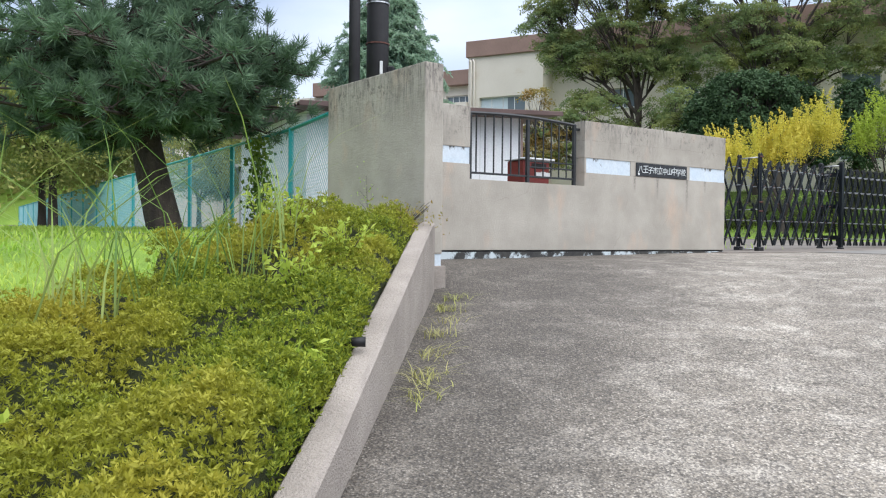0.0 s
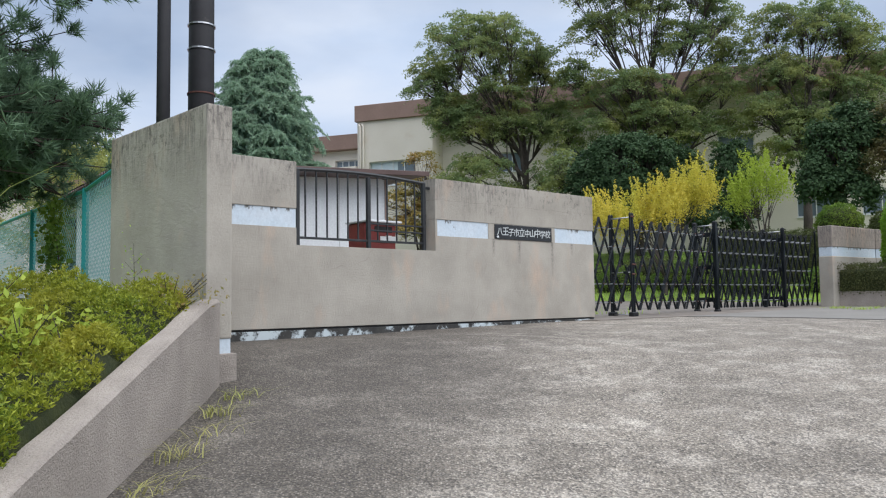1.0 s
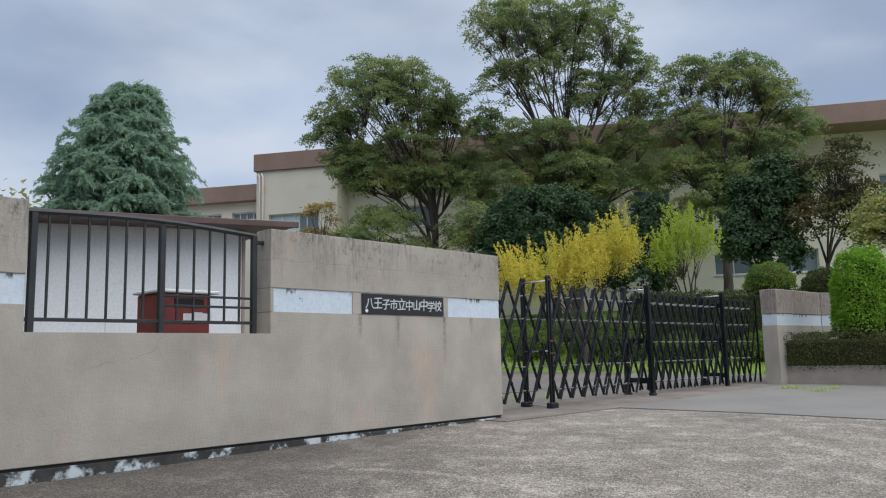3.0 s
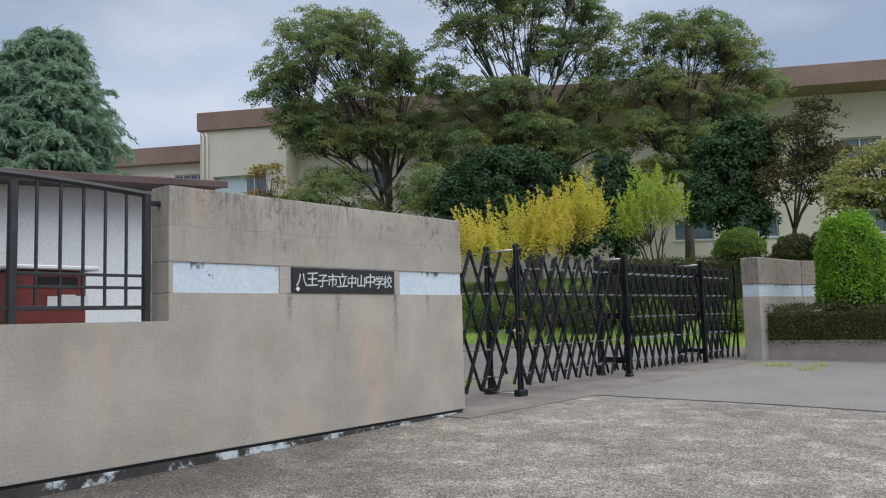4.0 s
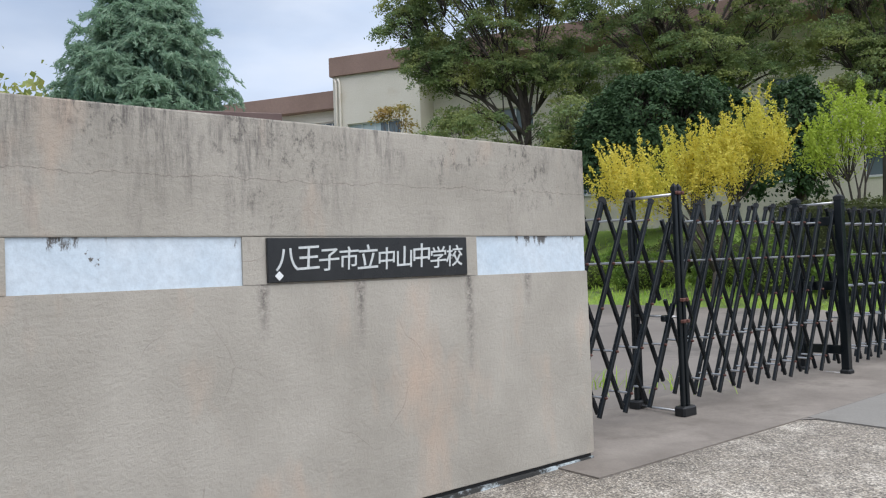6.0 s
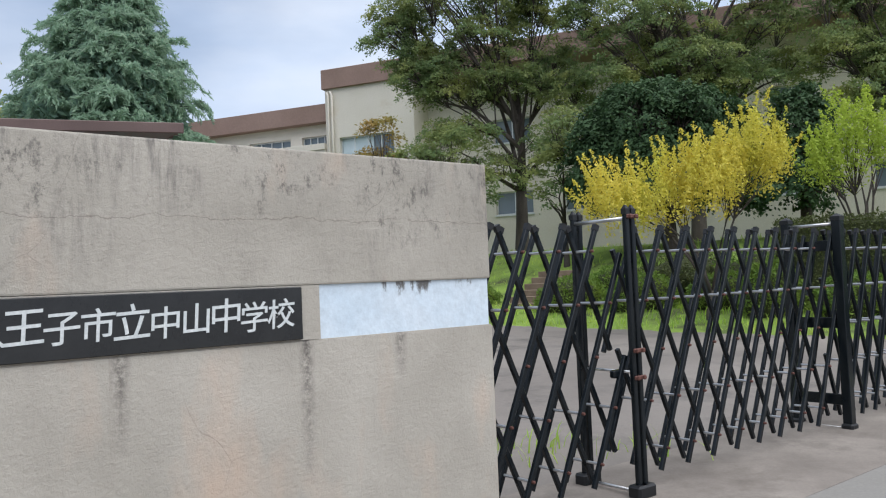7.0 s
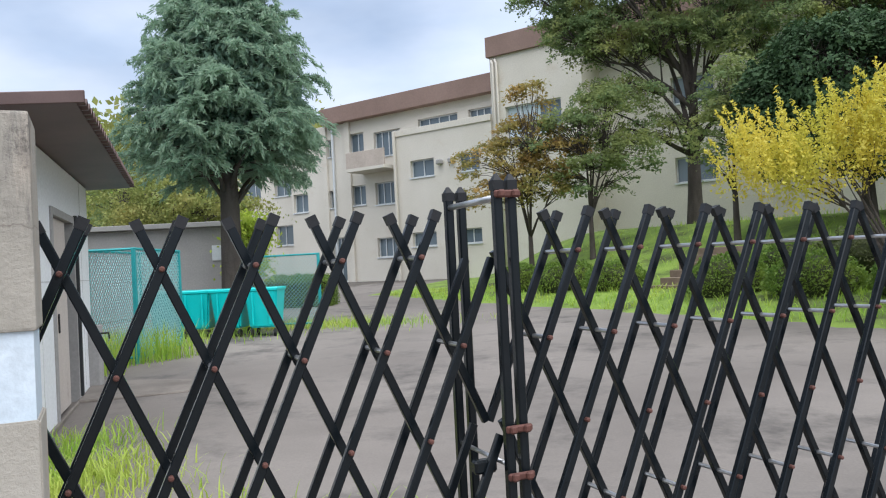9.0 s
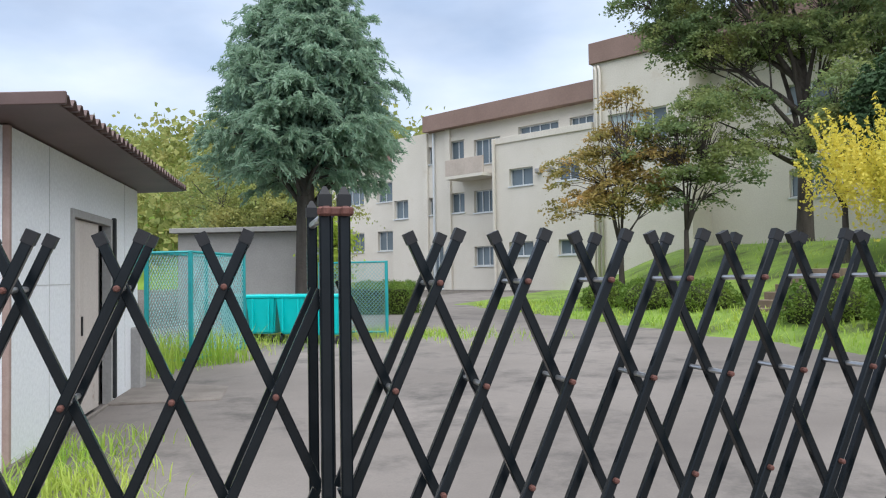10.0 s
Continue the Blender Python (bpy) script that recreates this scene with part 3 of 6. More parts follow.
def bank(x, y):
    """Height of the lawn slope under the trees before the school."""
    d = 0.72 * (x - 1.3) + 0.69 * (y - 30)
    return (0.28 * smooth(-0.2, 1.6, d) + 1.45 * smooth(1.5, 8.0, d)) * smooth(-3.0, 3.5, x) * smooth(15.5, 19.5, y)


def verge(y):
    """Level of the raised land beside the drive."""
    return float(np.interp(y, [-6, -1, 1, 2.6, 4.0, 5.1, 6.8, 9, 40], [-0.6, -0.1, 0.15, 0.42, 0.72, 0.97, 1.32, 1.42, 1.6]))


def terrain(x, y):
    """The drive, with the strip that rises to the foot of the entrance wall."""
    z = drive(y)
    w = 0.635 * (x - 0.447) - 0.772 * (y - 9.454)
    s = 0.772 * (x - 0.447) + 0.635 * (y - 9.454)
    foot = 1.15 + 0.007 * (s + 1.6)
    k = smooth(2.4, 0.0, w) * smooth(-2.6, -1.2, s) * smooth(7.2, 5.0, s)
    return max(z, z + (foot - z) * k)

# ---------- ground ----------
def sheet(name, xs, ys, level, material, label, thick=0.0, parent=None):
    vs = [(x, y, level(x, y)) for y in ys for x in xs]
    nx = len(xs)
    fs = [(j * nx + i, j * nx + i + 1, (j + 1) * nx + i + 1, (j + 1) * nx + i) for j in range(len(ys) - 1) for i in range(nx - 1)]
    return raw(name, vs, fs, material, parent, label, True)


def span(a, b, n):
    return [a + (b - a) * i / n for i in range(n + 1)]


FAR_X = [-900, -300, -120, -60, -30, -12] + span(-6, 12, 72) + span(13, 40, 20) + [60, 120, 300, 900]
FAR_Y = [-400, -120, -50, -20] + span(-8, 14, 60) + span(14.5, 60, 90) + [90, 160, 400, 1200]
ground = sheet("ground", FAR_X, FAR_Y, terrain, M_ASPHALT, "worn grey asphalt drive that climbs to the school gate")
tagged(ground, category="ground", kind="structure")

yard = sheet("pavement_yard", span(-7.5, 14, 40), span(13.35, 45, 70), lambda x, y: drive(y) + 0.006, M_YARD, "patched brown-grey asphalt of the school yard")
tagged(yard, category="pavement", kind="structure")

GATE = pose(4.998, 13.59, 0, 0, 0, 38.1)
def strip(name, x0, x1, y0, y1, lift, material, label):
    vs, fs = [], []
    nx, ny = 32, 16
    for b in range(ny + 1):
        for a in range(nx + 1):
            p = GATE @ Vector((x0 + (x1 - x0) * a / nx, y0 + (y1 - y0) * b / ny, 0))
            vs.append((p.x, p.y, max(terrain(p.x, p.y), drive(p.y) + 0.0065) + lift))
    fs = [(b * (nx + 1) + a, b * (nx + 1) + a + 1, (b + 1) * (nx + 1) + a + 1, (b + 1) * (nx + 1) + a) for b in range(ny) for a in range(nx)]
    rim = list(range(nx + 1)) + [b * (nx + 1) + nx for b in range(1, ny + 1)] + [ny * (nx + 1) + a for a in range(nx - 1, -1, -1)] + [b * (nx + 1) for b in range(ny - 1, 0, -1)]
    low = len(vs)
    vs += [(vs[i][0], vs[i][1], vs[i][2] - 0.05) for i in rim]
    fs += [(rim[i], low + i, low + (i + 1) % len(rim), rim[(i + 1) % len(rim)]) for i in range(len(rim))]
    return tagged(raw(name, vs, fs, material, None, label), category="pavement", kind="structure")


strip("pavement_apron", -1.6, 6.1, -0.62, 0.55, 0.003, M_APRON, "pale brown concrete strip under the gate")
strip("pavement_slab", 0.5, 7.5, -4.4, -0.625, 0.004, M_SLAB, "smooth grey concrete slab before the gate")

# raised land with the lawn, left of the drive
def land_edge(y):
    return 0.27 if y < 7.2 else 0.27 - (y - 7.2) * 0.95


land_v, land_f = [], []
LY = span(-3, 9, 36) + span(9.6, 60, 40)
for y in LY:
    e = land_edge(y)
    for k in range(13):
        x = e - 0.12 - (k / 12) ** 2 * 60
        land_v.append((x, y, verge(y) - 0.02 + 0.05 * math.sin(x * 1.7 + y)))
for j in range(len(LY) - 1):
    for k in range(12):
        a = j * 13 + k
        land_f.append((a, a + 13, a + 14, a + 1))
lawn = raw("ground_verge", land_v, land_f, M_LAWN, None, "bright mown grass beside the fence", True)
tagged(lawn, category="lawn", kind="structure")

slope = sheet("ground_bank", span(-4, 40, 60), span(15.4, 48, 60), lambda x, y: drive(y) + bank(x, y) + (0.012 if 0.72 * (x - 1.3) + 0.69 * (y - 30) > -0.2 else -0.10), M_BANK, "mown grass bank below the school building")
tagged(slope, category="lawn", kind="structure")

# ---------- walls at the entrance ----------
WALL = pose(0.447, 9.454, 0, 0, 0, 39.44)
wall = holder("wall_1", WALL)
tagged(wall, "stained beige rendered entrance wall with a railed gap", "wall", kind="structure")
T = 0.21
part("lower_wall", prism([(-1.66, 1.265), (4.83, 1.265), (4.83, 2.288), (1.87, 2.288), (1.87, 2.11), (0.0, 2.11), (0.0, 2.288), (-1.66, 2.288)], 0, T, 0.004), M_WALL, wall)
part("core", box((-1.66, 0.02, 1.0), (4.82, T - 0.01, 1.262)), M_DARK, wall)
part("footing", box((-1.66, 0.008, 0.6), (4.835, T + 0.01, 1.243), 0.004), M_FOOT, wall, "mouldy footing with peeling white paint")
part("upper_wall", box((-1.66, 0, 2.484), (0.0, T, 2.97), 0.007, segs=2), M_WALL, wall)
part("upper_wall", box((1.87, 0, 2.484), (4.83, T, 2.97), 0.007, segs=2), M_WALL, wall)
part("painted_band", box((-1.66, 0.012, 2.288), (-0.004, T - 0.012, 2.484)), M_PAINT, wall, "peeling pale blue painted band")
part("painted_band", box((1.90, 0.012, 2.288), (2.745, T - 0.012, 2.484)), M_PAINT, wall, "peeling pale blue painted band")
part("painted_band", box((4.0, 0.012, 2.288), (4.822, T - 0.012, 2.484)), M_PAINT, wall, "peeling pale blue painted band")
part("infill", box((1.87, 0.002, 2.289), (1.90, T - 0.002, 2.483)), M_WALL, wall)
part("infill", box((2.745, 0.002, 2.289), (4.0, T - 0.002, 2.483)), M_WALL, wall)

sign = holder("name_sign", WALL @ pose(2.847, -0.012, 2.293))
tagged(sign, "black stone name plate with white brush characters set in the wall", "sign")
part("plate", box((0, 0, 0), (1.076, 0.016, 0.186), 0.003), M_SIGN, sign)
def lettering(text, size, at_x, at_z, parent, name="character"):
    cu = bpy.data.curves.new(name, "FONT")
    cu.body, cu.size, cu.extrude, cu.align_x, cu.offset = text, size, 0.002, "CENTER", 0.0007
    tmp = bpy.data.objects.new(name, cu)
    scene.collection.objects.link(tmp)
    bpy.context.view_layer.update()
    me = bpy.data.meshes.new_from_object(tmp.evaluated_get(bpy.context.evaluated_depsgraph_get()))
    bpy.data.objects.remove(tmp)
    co = [v.co.copy() for v in me.vertices]
    cx = (min(c.x for c in co) + max(c.x for c in co)) / 2 if co else 0
    cy = (min(c.y for c in co) + max(c.y for c in co)) / 2 if co else 0
    bm = bmesh.new()
    bm.from_mesh(me)
    for vert in bm.verts:
        c = vert.co.copy()
        vert.co = (c.x - cx + (c.y - cy) * 0.06, -c.z, c.y - cy + (c.x - cx) * 0.05)
    me.clear_geometry()
    bm.to_mesh(me)
    bm.free()
    ob = link_mesh(name, me, M_ENGRAVED, parent)
    ob.location = (at_x, -0.001, at_z)
    return ob


for i, ch in enumerate("八王子市立中山中学校"):
    lettering(ch, 0.108 + (0.012 if i % 3 == 1 else 0), 0.088 + i * 0.1005, 0.096 + 0.006 * math.sin(i * 2.1), sign)
mark = bmesh.new()
add_box(mark, (-0.014, -0.003, -0.014), (0.014, 0.001, 0.014), pose(0.05, 0, 0.028, 0, 45, 0))
part("mark", mark, M_LETTER, sign, "small white diamond mark")

rail = holder("railing", WALL @ pose(0, 0.11, 2.11))
tagged(rail, "dark steel bar railing in the gap of the wall", "railing")
for x in (0.07, 0.98, 1.78):
    part("post", box((x - 0.022, -0.022, 0.0), (x + 0.022, 0.022, 0.80), 0.004), M_RAIL, rail)
arch = [(0.0 + 1.80 * k / 12, 0, 0.80 + 0.035 * math.sin(math.pi * k / 12)) for k in range(13)]
v, f = tube_data(arch, [0.022] * 13, 6)
raw("top_rail", v, f, M_RAIL, rail)
part("bottom_rail", box((0.03, -0.014, 0.075), (1.78, 0.014, 0.10), 0.003), M_RAIL, rail)
for z in (0.20, 0.275):
    part("cross_rail", box((1.0, -0.010, z), (1.78, 0.010, z + 0.018), 0.002), M_RAIL, rail)
part("bracket", box((1.78, -0.015, 0.735), (1.90, 0.015, 0.765), 0.003), M_RAIL, rail)
for k in range(1, 13):
    x = 0.035 + 1.745 * k / 13
    if abs(x - 0.98) > 0.05:
        part("bar", box((x - 0.008, -0.008, 0.09), (x + 0.008, 0.008, 0.80 + 0.03 * math.sin(math.pi * x / 1.8)), 0.002), M_RAIL, rail)

postbox = holder("red_box", WALL @ pose(1.02, 0.23, 1.25))
tagged(postbox, "faded red letter box with a white lid behind the wall", "letter box")
part("body", box((0, 0, 0), (0.44, 0.34, 1.17), 0.012), M_RED, postbox)
lid = part("lid", box((-0.025, -0.05, 1.175), (0.495, 0.37, 1.20), 0.006), M_LETTER, postbox, "thin white lid")
# no opening is cut: a black inlay gives the slot's inner shade
part("slot", box((0.13, -0.004, 1.065), (0.385, 0.02, 1.135), 0.004), M_DARK, postbox, "black inlay for the dark of the slot")
notice = bmesh.new()
for k, (x, z) in enumerate(((0.205, 0.945), (0.285, 0.955), (0.365, 0.948))):
    add_box(notice, (x, -0.010 - 0.002 * (k % 2), z), (x + 0.082, -0.004 - 0.002 * (k % 2), z + 0.075), Matrix.Translation((0, 0, 0)))
part("notice", notice, M_LETTER, postbox, "torn white paper strip")

pier = holder("wall_2", pose(0.335, 7.16, 0, 0, 0, 132.6))
tagged(pier, "tall stained rendered return wall at the planter", "wall", kind="structure")
part("body", box((0, 0.0, 1.265), (1.74, 0.205, 2.97), 0.014, segs=2), M_WALL_PIER, pier)
part("footing", box((-0.02, -0.03, 0.5), (1.74, 0.215, 1.16), 0.006), M_CURB, pier)
part("painted_joint", box((0.012, 0.006, 1.155), (1.73, 0.2, 1.268)), M_PAINT, pier)

# planter kerb: follows the drive up to the return wall
kv, kf = [], []
KY = span(-1.5, 7.02, 40)
for y in KY:
    x, top = 0.33 - 0.012 * max(y - 3, 0), float(np.interp(y, [-2, 2.6, 4, 5.1, 6.8, 7.1], [-0.33, 0.555, 0.87, 1.13, 1.53, 1.56]))
    jit = 0.004 * math.sin(y * 9) + 0.003 * math.sin(y * 23)
    for dx, z in ((0.0, drive(y) - 0.3), (0.0, top - 0.02), (-0.018, top + jit), (-0.125, top + jit), (-0.14, top - 0.02), (-0.14, drive(y) - 0.3)):
        kv.append((x + dx, y, z))
for j in range(len(KY) - 1):
    for k in range(5):
        a = j * 6 + k
        kf.append((a, a + 1, a + 7, a + 6))
kf += [tuple(range(6)), tuple((len(KY) - 1) * 6 + k for k in range(6))[::-1]]
kerb = raw("kerb", kv, kf, M_CURB, None, "sloping rough concrete kerb of the planter")
tagged(kerb, category="kerb", kind="structure")
pipe = holder("drain_pipe", pose(0.22, 3.9, 0.90, 0, 90, 10))
tagged(pipe, "short black drain pipe end lying on the kerb", "pipe")
v, f = tube_data([(0, 0, -0.06), (0, 0, 0.0), (0, 0, 0.04)], [0.022, 0.024, 0.026], 10)
raw("tube", v, f, M_CAP, pipe, smooth=True)

# right-hand entrance wall with its planter
rwall = holder("wall_3")
tagged(rwall, "stained beige rendered wall across the gate with a painted band", "wall", kind="structure")
RW = pose(10.04, 16.76, 0, 0, 0, 35)
def rw(name, lo, hi, mat, m, bevel=0.012, label=""):
    ob = part(name, box(lo, hi, bevel), mat, rwall, label)
    ob.matrix_world = m
    return ob
R2 = RW @ pose(1.45, 0.0, 0, 0, 0, -28)
for m, w, s in ((RW, 1.45, -0.34), (R2, 6.5, 0.0)):
    rw("lower_wall", (s, 0.0, 1.0), (w, 0.28, 2.30), M_WALL, m)
    rw("painted_band", (s + 0.012, 0.012, 2.30), (w, 0.27, 2.48), M_PAINT, m, 0.0, "peeling pale blue painted band")
    rw("upper_wall", (s, 0.0, 2.48), (w, 0.28, 2.90), M_WALL_DIRTY, m)
pl = holder("planter_wall")
tagged(pl, "low concrete planter wall beside the gate", "planter", kind="structure")
PLM = pose(9.90, 16.72, 0, 0, 0, -45)
ob = part("edge", box((0.0, 0.0, 0.9), (5.5, 0.16, 1.60), 0.012), M_CURB, pl)
ob.matrix_world = PLM
ob = part("soil", box((0.1, 0.16, 0.9), (5.4, 2.2, 1.52), 0.01), M_SOIL, pl)
ob.matrix_world = PLM

# ---------- accordion gate ----------
gate = holder("accordion_gate", GATE)
tagged(gate, "closed black aluminium accordion gate with steel rods", "gate")
FRONT, DEPTH, POSTS, ROW0, STEP, TIP, LOW = 0.05, 0.21, 0.40, 2.61, 0.288, 2.745, 1.335
BAR_W, BAR_T = 0.027, 0.024
bar_meshes, rod_mesh, rivet_mesh = {}, None, None
def bar_mesh(length):
    key = round(length, 2)
    if key not in bar_meshes:
        bm = bmesh.new()
        add_box(bm, (-BAR_W / 2, -BAR_T / 2, -key / 2), (BAR_W / 2, BAR_T / 2, key / 2))
        bmesh.ops.bevel(bm, geom=[e for e in bm.edges if abs((e.verts[0].co - e.verts[1].co).z) > 0.01], offset=0.003, segments=1, affect="EDGES")
        me = bpy.data.meshes.new("bar")
        bm.to_mesh(me)
        bm.free()
        me.materials.append(M_BLACK)
        bm = bmesh.new()
        add_box(bm, (-BAR_W / 2 - 0.002, -BAR_T / 2 - 0.002, -0.022), (BAR_W / 2 + 0.002, BAR_T / 2 + 0.002, 0.012))
        cap = bpy.data.meshes.new("end_cap")
        bm.to_mesh(cap)
        bm.free()
        cap.materials.append(M_CAP)
        bar_meshes[key] = (me, cap)
    return bar_meshes[key]


v, f = tube_data([(0, 0, 0), (0, DEPTH, 0)], [0.008, 0.008], 8)
rod_mesh = bpy.data.meshes.new("rod")
rod_mesh.from_pydata([tuple(p) for p in v], [], f)
rod_mesh.materials.append(M_STEEL)
v, f = tube_data([(0, -0.012, 0), (0, -0.008, 0), (0, 0.006, 0)], [0.005, 0.0085, 0.0085], 8)
rivet_mesh = bpy.data.meshes.new("rivet")
rivet_mesh.from_pydata([tuple(p) for p in v], [], f)
rivet_mesh.materials.append(M_RUST)


def lattice(x0, x1, cells, shift=0.5):
    """Crossing bars of one bay, in two layers, with rods and rivets at the crossings."""
    p = (x1 - x0) / cells
    k = (p / 2) / STEP
    for layer, sgn in ((FRONT, -1), (FRONT + DEPTH / 2, 1), (FRONT + DEPTH, -1)):
        for i in range(-4, cells + 4):
            xc = x0 + (i + shift) * p
            za, zb = TIP, LOW
            # x = xc + sgn * k * (ROW0 - z); keep the stretch that lies in the bay
            lim = [(ROW0 - (xx - xc) / (sgn * k)) for xx in (x0 - 0.025, x1 + 0.025)]
            hi, lo = min(za, max(lim)), max(zb, min(lim))
            if hi - lo < 0.30:
                continue
            mid, dz = (hi + lo) / 2, hi - lo
            length = dz * math.sqrt(1 + k * k)
            me, cap = bar_mesh(length)
            b = new("bar", me)
            b.parent = gate
            y = layer
            b.matrix_local = pose(xc + sgn * k * (ROW0 - mid), y, mid, 0, -sgn * math.degrees(math.atan(k)), 0)
            if hi > TIP - 0.01:
                c = new("end_cap", cap)
                c.parent = b
                c.location = (0, 0, round(length, 2) / 2)
    for r in range(5):
        for i in range(-1, cells + 1):
            x = x0 + (i + (shift if r % 2 == 0 else shift + 0.5)) * p
            if x0 + 0.03 < x < x1 - 0.03:
                if r != 2 or x > 2.4:
                    o = new("rod", rod_mesh)
                    o.parent, o.location = gate, (x, FRONT, ROW0 - r * STEP)
                if -1.4 < x < 2.6:
                    o = new("rivet", rivet_mesh)
                    o.parent, o.location = gate, (x, FRONT - 0.018, ROW0 - r * STEP)


def gate_post(x, y, foot=True, h=0.0155):
    p = part("post", box((-h, -h, 1.24), (h, h, 2.83), 0.005), M_BLACK, gate)
    p.location = (x, y, 0)
    bm = bmesh.new()
    add_box(bm, (-h - 0.002, -h - 0.002, 2.815), (h + 0.002, h + 0.002, 2.845))
    bmesh.ops.create_cone(bm, cap_ends=True, segments=4, radius1=h * 1.38, radius2=0.006, depth=0.022, matrix=pose(0, 0, 2.856, 0, 0, 45))
    part("post_cap", bm, M_CAP, p)
    if foot:
        part("foot", box((-0.05, -0.045, 1.235), (0.05, 0.045, 1.31), 0.012), M_CAP, p)
    return p


def crossbar(x, y0, y1, z, r, mat, name="crossbar"):
    v, f = tube_data([(x, y0, z), (x, y1, z)], [r, r], 8)
    raw(name, v, f, mat, gate, smooth=True)


lattice(-1.566, -0.03, 6, 0.12)
lattice(0.08, 2.38, 9, 0.92)
lattice(2.44, 4.79, 11, 0.5)
lattice(4.85, 6.18, 6, 0.5)
for x in (0.0, 0.05):
    gate_post(x, 0.0)
    gate_post(x, POSTS)
for z, r in ((2.80, 0.016), (2.05, 0.012), (1.90, 0.012)):
    o = part("clamp", box((-0.022, -0.034, z - 0.012), (0.072, -0.021, z + 0.012), 0.005), M_RUST, gate, "rusty clamp")
    for x in (0.0, 0.05):
        c = part("clamp_knob", box((-0.013, -0.010, -0.013), (0.013, 0.006, 0.013), 0.006), M_RUST, o)
        c.location = (x, -0.036, z)
for px_ in (0.0, 2.41, 4.82):
    crossbar(px_, 0, POSTS, 2.79, 0.011, M_STEEL)
    crossbar(px_, 0, POSTS, 1.27, 0.009, M_STEEL)
    if px_:
        gate_post(px_, 0.0, True, 0.034 if px_ < 3 else 0.03)
        gate_post(px_, POSTS, True, 0.034 if px_ < 3 else 0.03)
        for z in (2.63, 2.05, 1.48):
            part("panel", box((px_ - 0.012, 0.02, z - 0.04), (px_ + 0.012, POSTS - 0.02, z + 0.04), 0.004), M_BLACK, gate)
crossbar(0.0, 0, POSTS, 1.93, 0.008, M_STEEL)
latch = part("latch", box((-0.10, 0.05, 1.90), (-0.02, 0.09, 1.945), 0.008), M_BLACK, gate, "black lock on the steel latch bar")
gate_post(6.2, 0.02, True)

# ---------- school building ----------
def facade(name, m, length, base, top, openings, material, parent, depth=12.0, extra_top=None):
    """A storeyed wall with real openings: piers and spandrels laid between the windows."""
    xs = sorted({0.0, length, *[v for o in openings for v in (o[0], o[2])]})
    zs = sorted({base, top, *[v for o in openings for v in (o[1], o[3])]})
    vs, fs, idx = [], [], {}
    def vert(x, y, z):
        key = (round(x, 3), round(y, 3), round(z, 3))
        if key not in idx:
            idx[key] = len(vs)
            vs.append(key)
        return idx[key]
    for a, b in zip(xs, xs[1:]):
        for c, d in zip(zs, zs[1:]):
            mx, mz = (a + b) / 2, (c + d) / 2
            if not any(o[0] < mx < o[2] and o[1] < mz < o[3] for o in openings):
                fs.append((vert(a, 0, c), vert(b, 0, c), vert(b, 0, d), vert(a, 0, d)))
    for x0, z0, x1, z1 in openings:
        ring = [(x0, z0), (x1, z0), (x1, z1), (x0, z1)]
        for (xa, za), (xb, zb) in zip(ring, ring[1:] + ring[:1]):
            fs.append((vert(xa, 0, za), vert(xb, 0, zb), vert(xb, 0.25, zb), vert(xa, 0.25, za)))
    o = len(vs)
    vs += [(0, 0, base), (0, depth, base), (0, depth, top), (0, 0, top), (length, 0, base), (length, depth, base), (length, depth, top), (length, 0, top)]
    fs += [(o, o + 1, o + 2, o + 3), (o + 4, o + 7, o + 6, o + 5), (o + 1, o + 5, o + 6, o + 2), (o + 3, o + 2, o + 6, o + 7)]
    ob = raw(name, vs, fs, material, parent)
    ob.matrix_world = m
    return ob


def window(m, x0, z0, x1, z1, parent, panes=2, curtain=False):
    w = part("window", box((x0 + 0.02, 0.22, z0 + 0.02), (x1 - 0.02, 0.24, z1 - 0.02)), M_GLASS, parent, "dark glass")
    w.matrix_world = m
    fr = bmesh.new()
    t = 0.05
    add_box(fr, (x0, 0.17, z0), (x1, 0.21, z0 + t))
    add_box(fr, (x0, 0.17, z1 - t), (x1, 0.21, z1))
    add_box(fr, (x0, 0.172, z0 + t), (x0 + t, 0.208, z1 - t))
    add_box(fr, (x1 - t, 0.172, z0 + t), (x1, 0.208, z1 - t))
    for k in range(1, panes):
        xx = x0 + (x1 - x0) * k / panes
        add_box(fr, (xx - t / 2, 0.172, z0 + t), (xx + t / 2, 0.208, z1 - t))
    part("frame", fr, M_FRAME, w)
    part("sill", box((x0 - 0.04, -0.06, z0 - 0.06), (x1 + 0.04, 0.1, z0 - 0.002)), M_FRAME, w)
    if curtain:
        part("curtain", box((x0 + 0.06, 0.212, z0 + 0.06), (x0 + (x1 - x0) * 0.6, 0.218, z1 - 0.06)), M_CURTAIN, w, "pale blue curtain")


school = holder("school_building")
tagged(school, "cream three-storey school building with brown roof fascia", "school")
MAIN = pose(-1.83, 46.65, 0, 0, 0, -21.06)
main_open = [(0.72, 8.15, 3.55, 9.55)]
for a in (7.7, 10.8, 13.5, 16.3, 19.1, 22.6, 25.4, 29.9, 32.6, 35.4):
    main_open += [(a, 8.75, a + 1.7, 9.85), (a, 5.45, a + 1.7, 6.5), (a, 2.6, a + 1.7, 3.5)]
BACK = MAIN @ pose(4.6, 1.7, 0)
facade("stair_block", MAIN, 4.6, 1.0, 12.0, main_open[:1], M_CREAM, school)
window(MAIN, *main_open[0], school, 4, True)
back_open = [((o[0] - 4.6) * 1.035, o[1], (o[2] - 4.6) * 1.035, o[3]) for o in main_open[1:]]
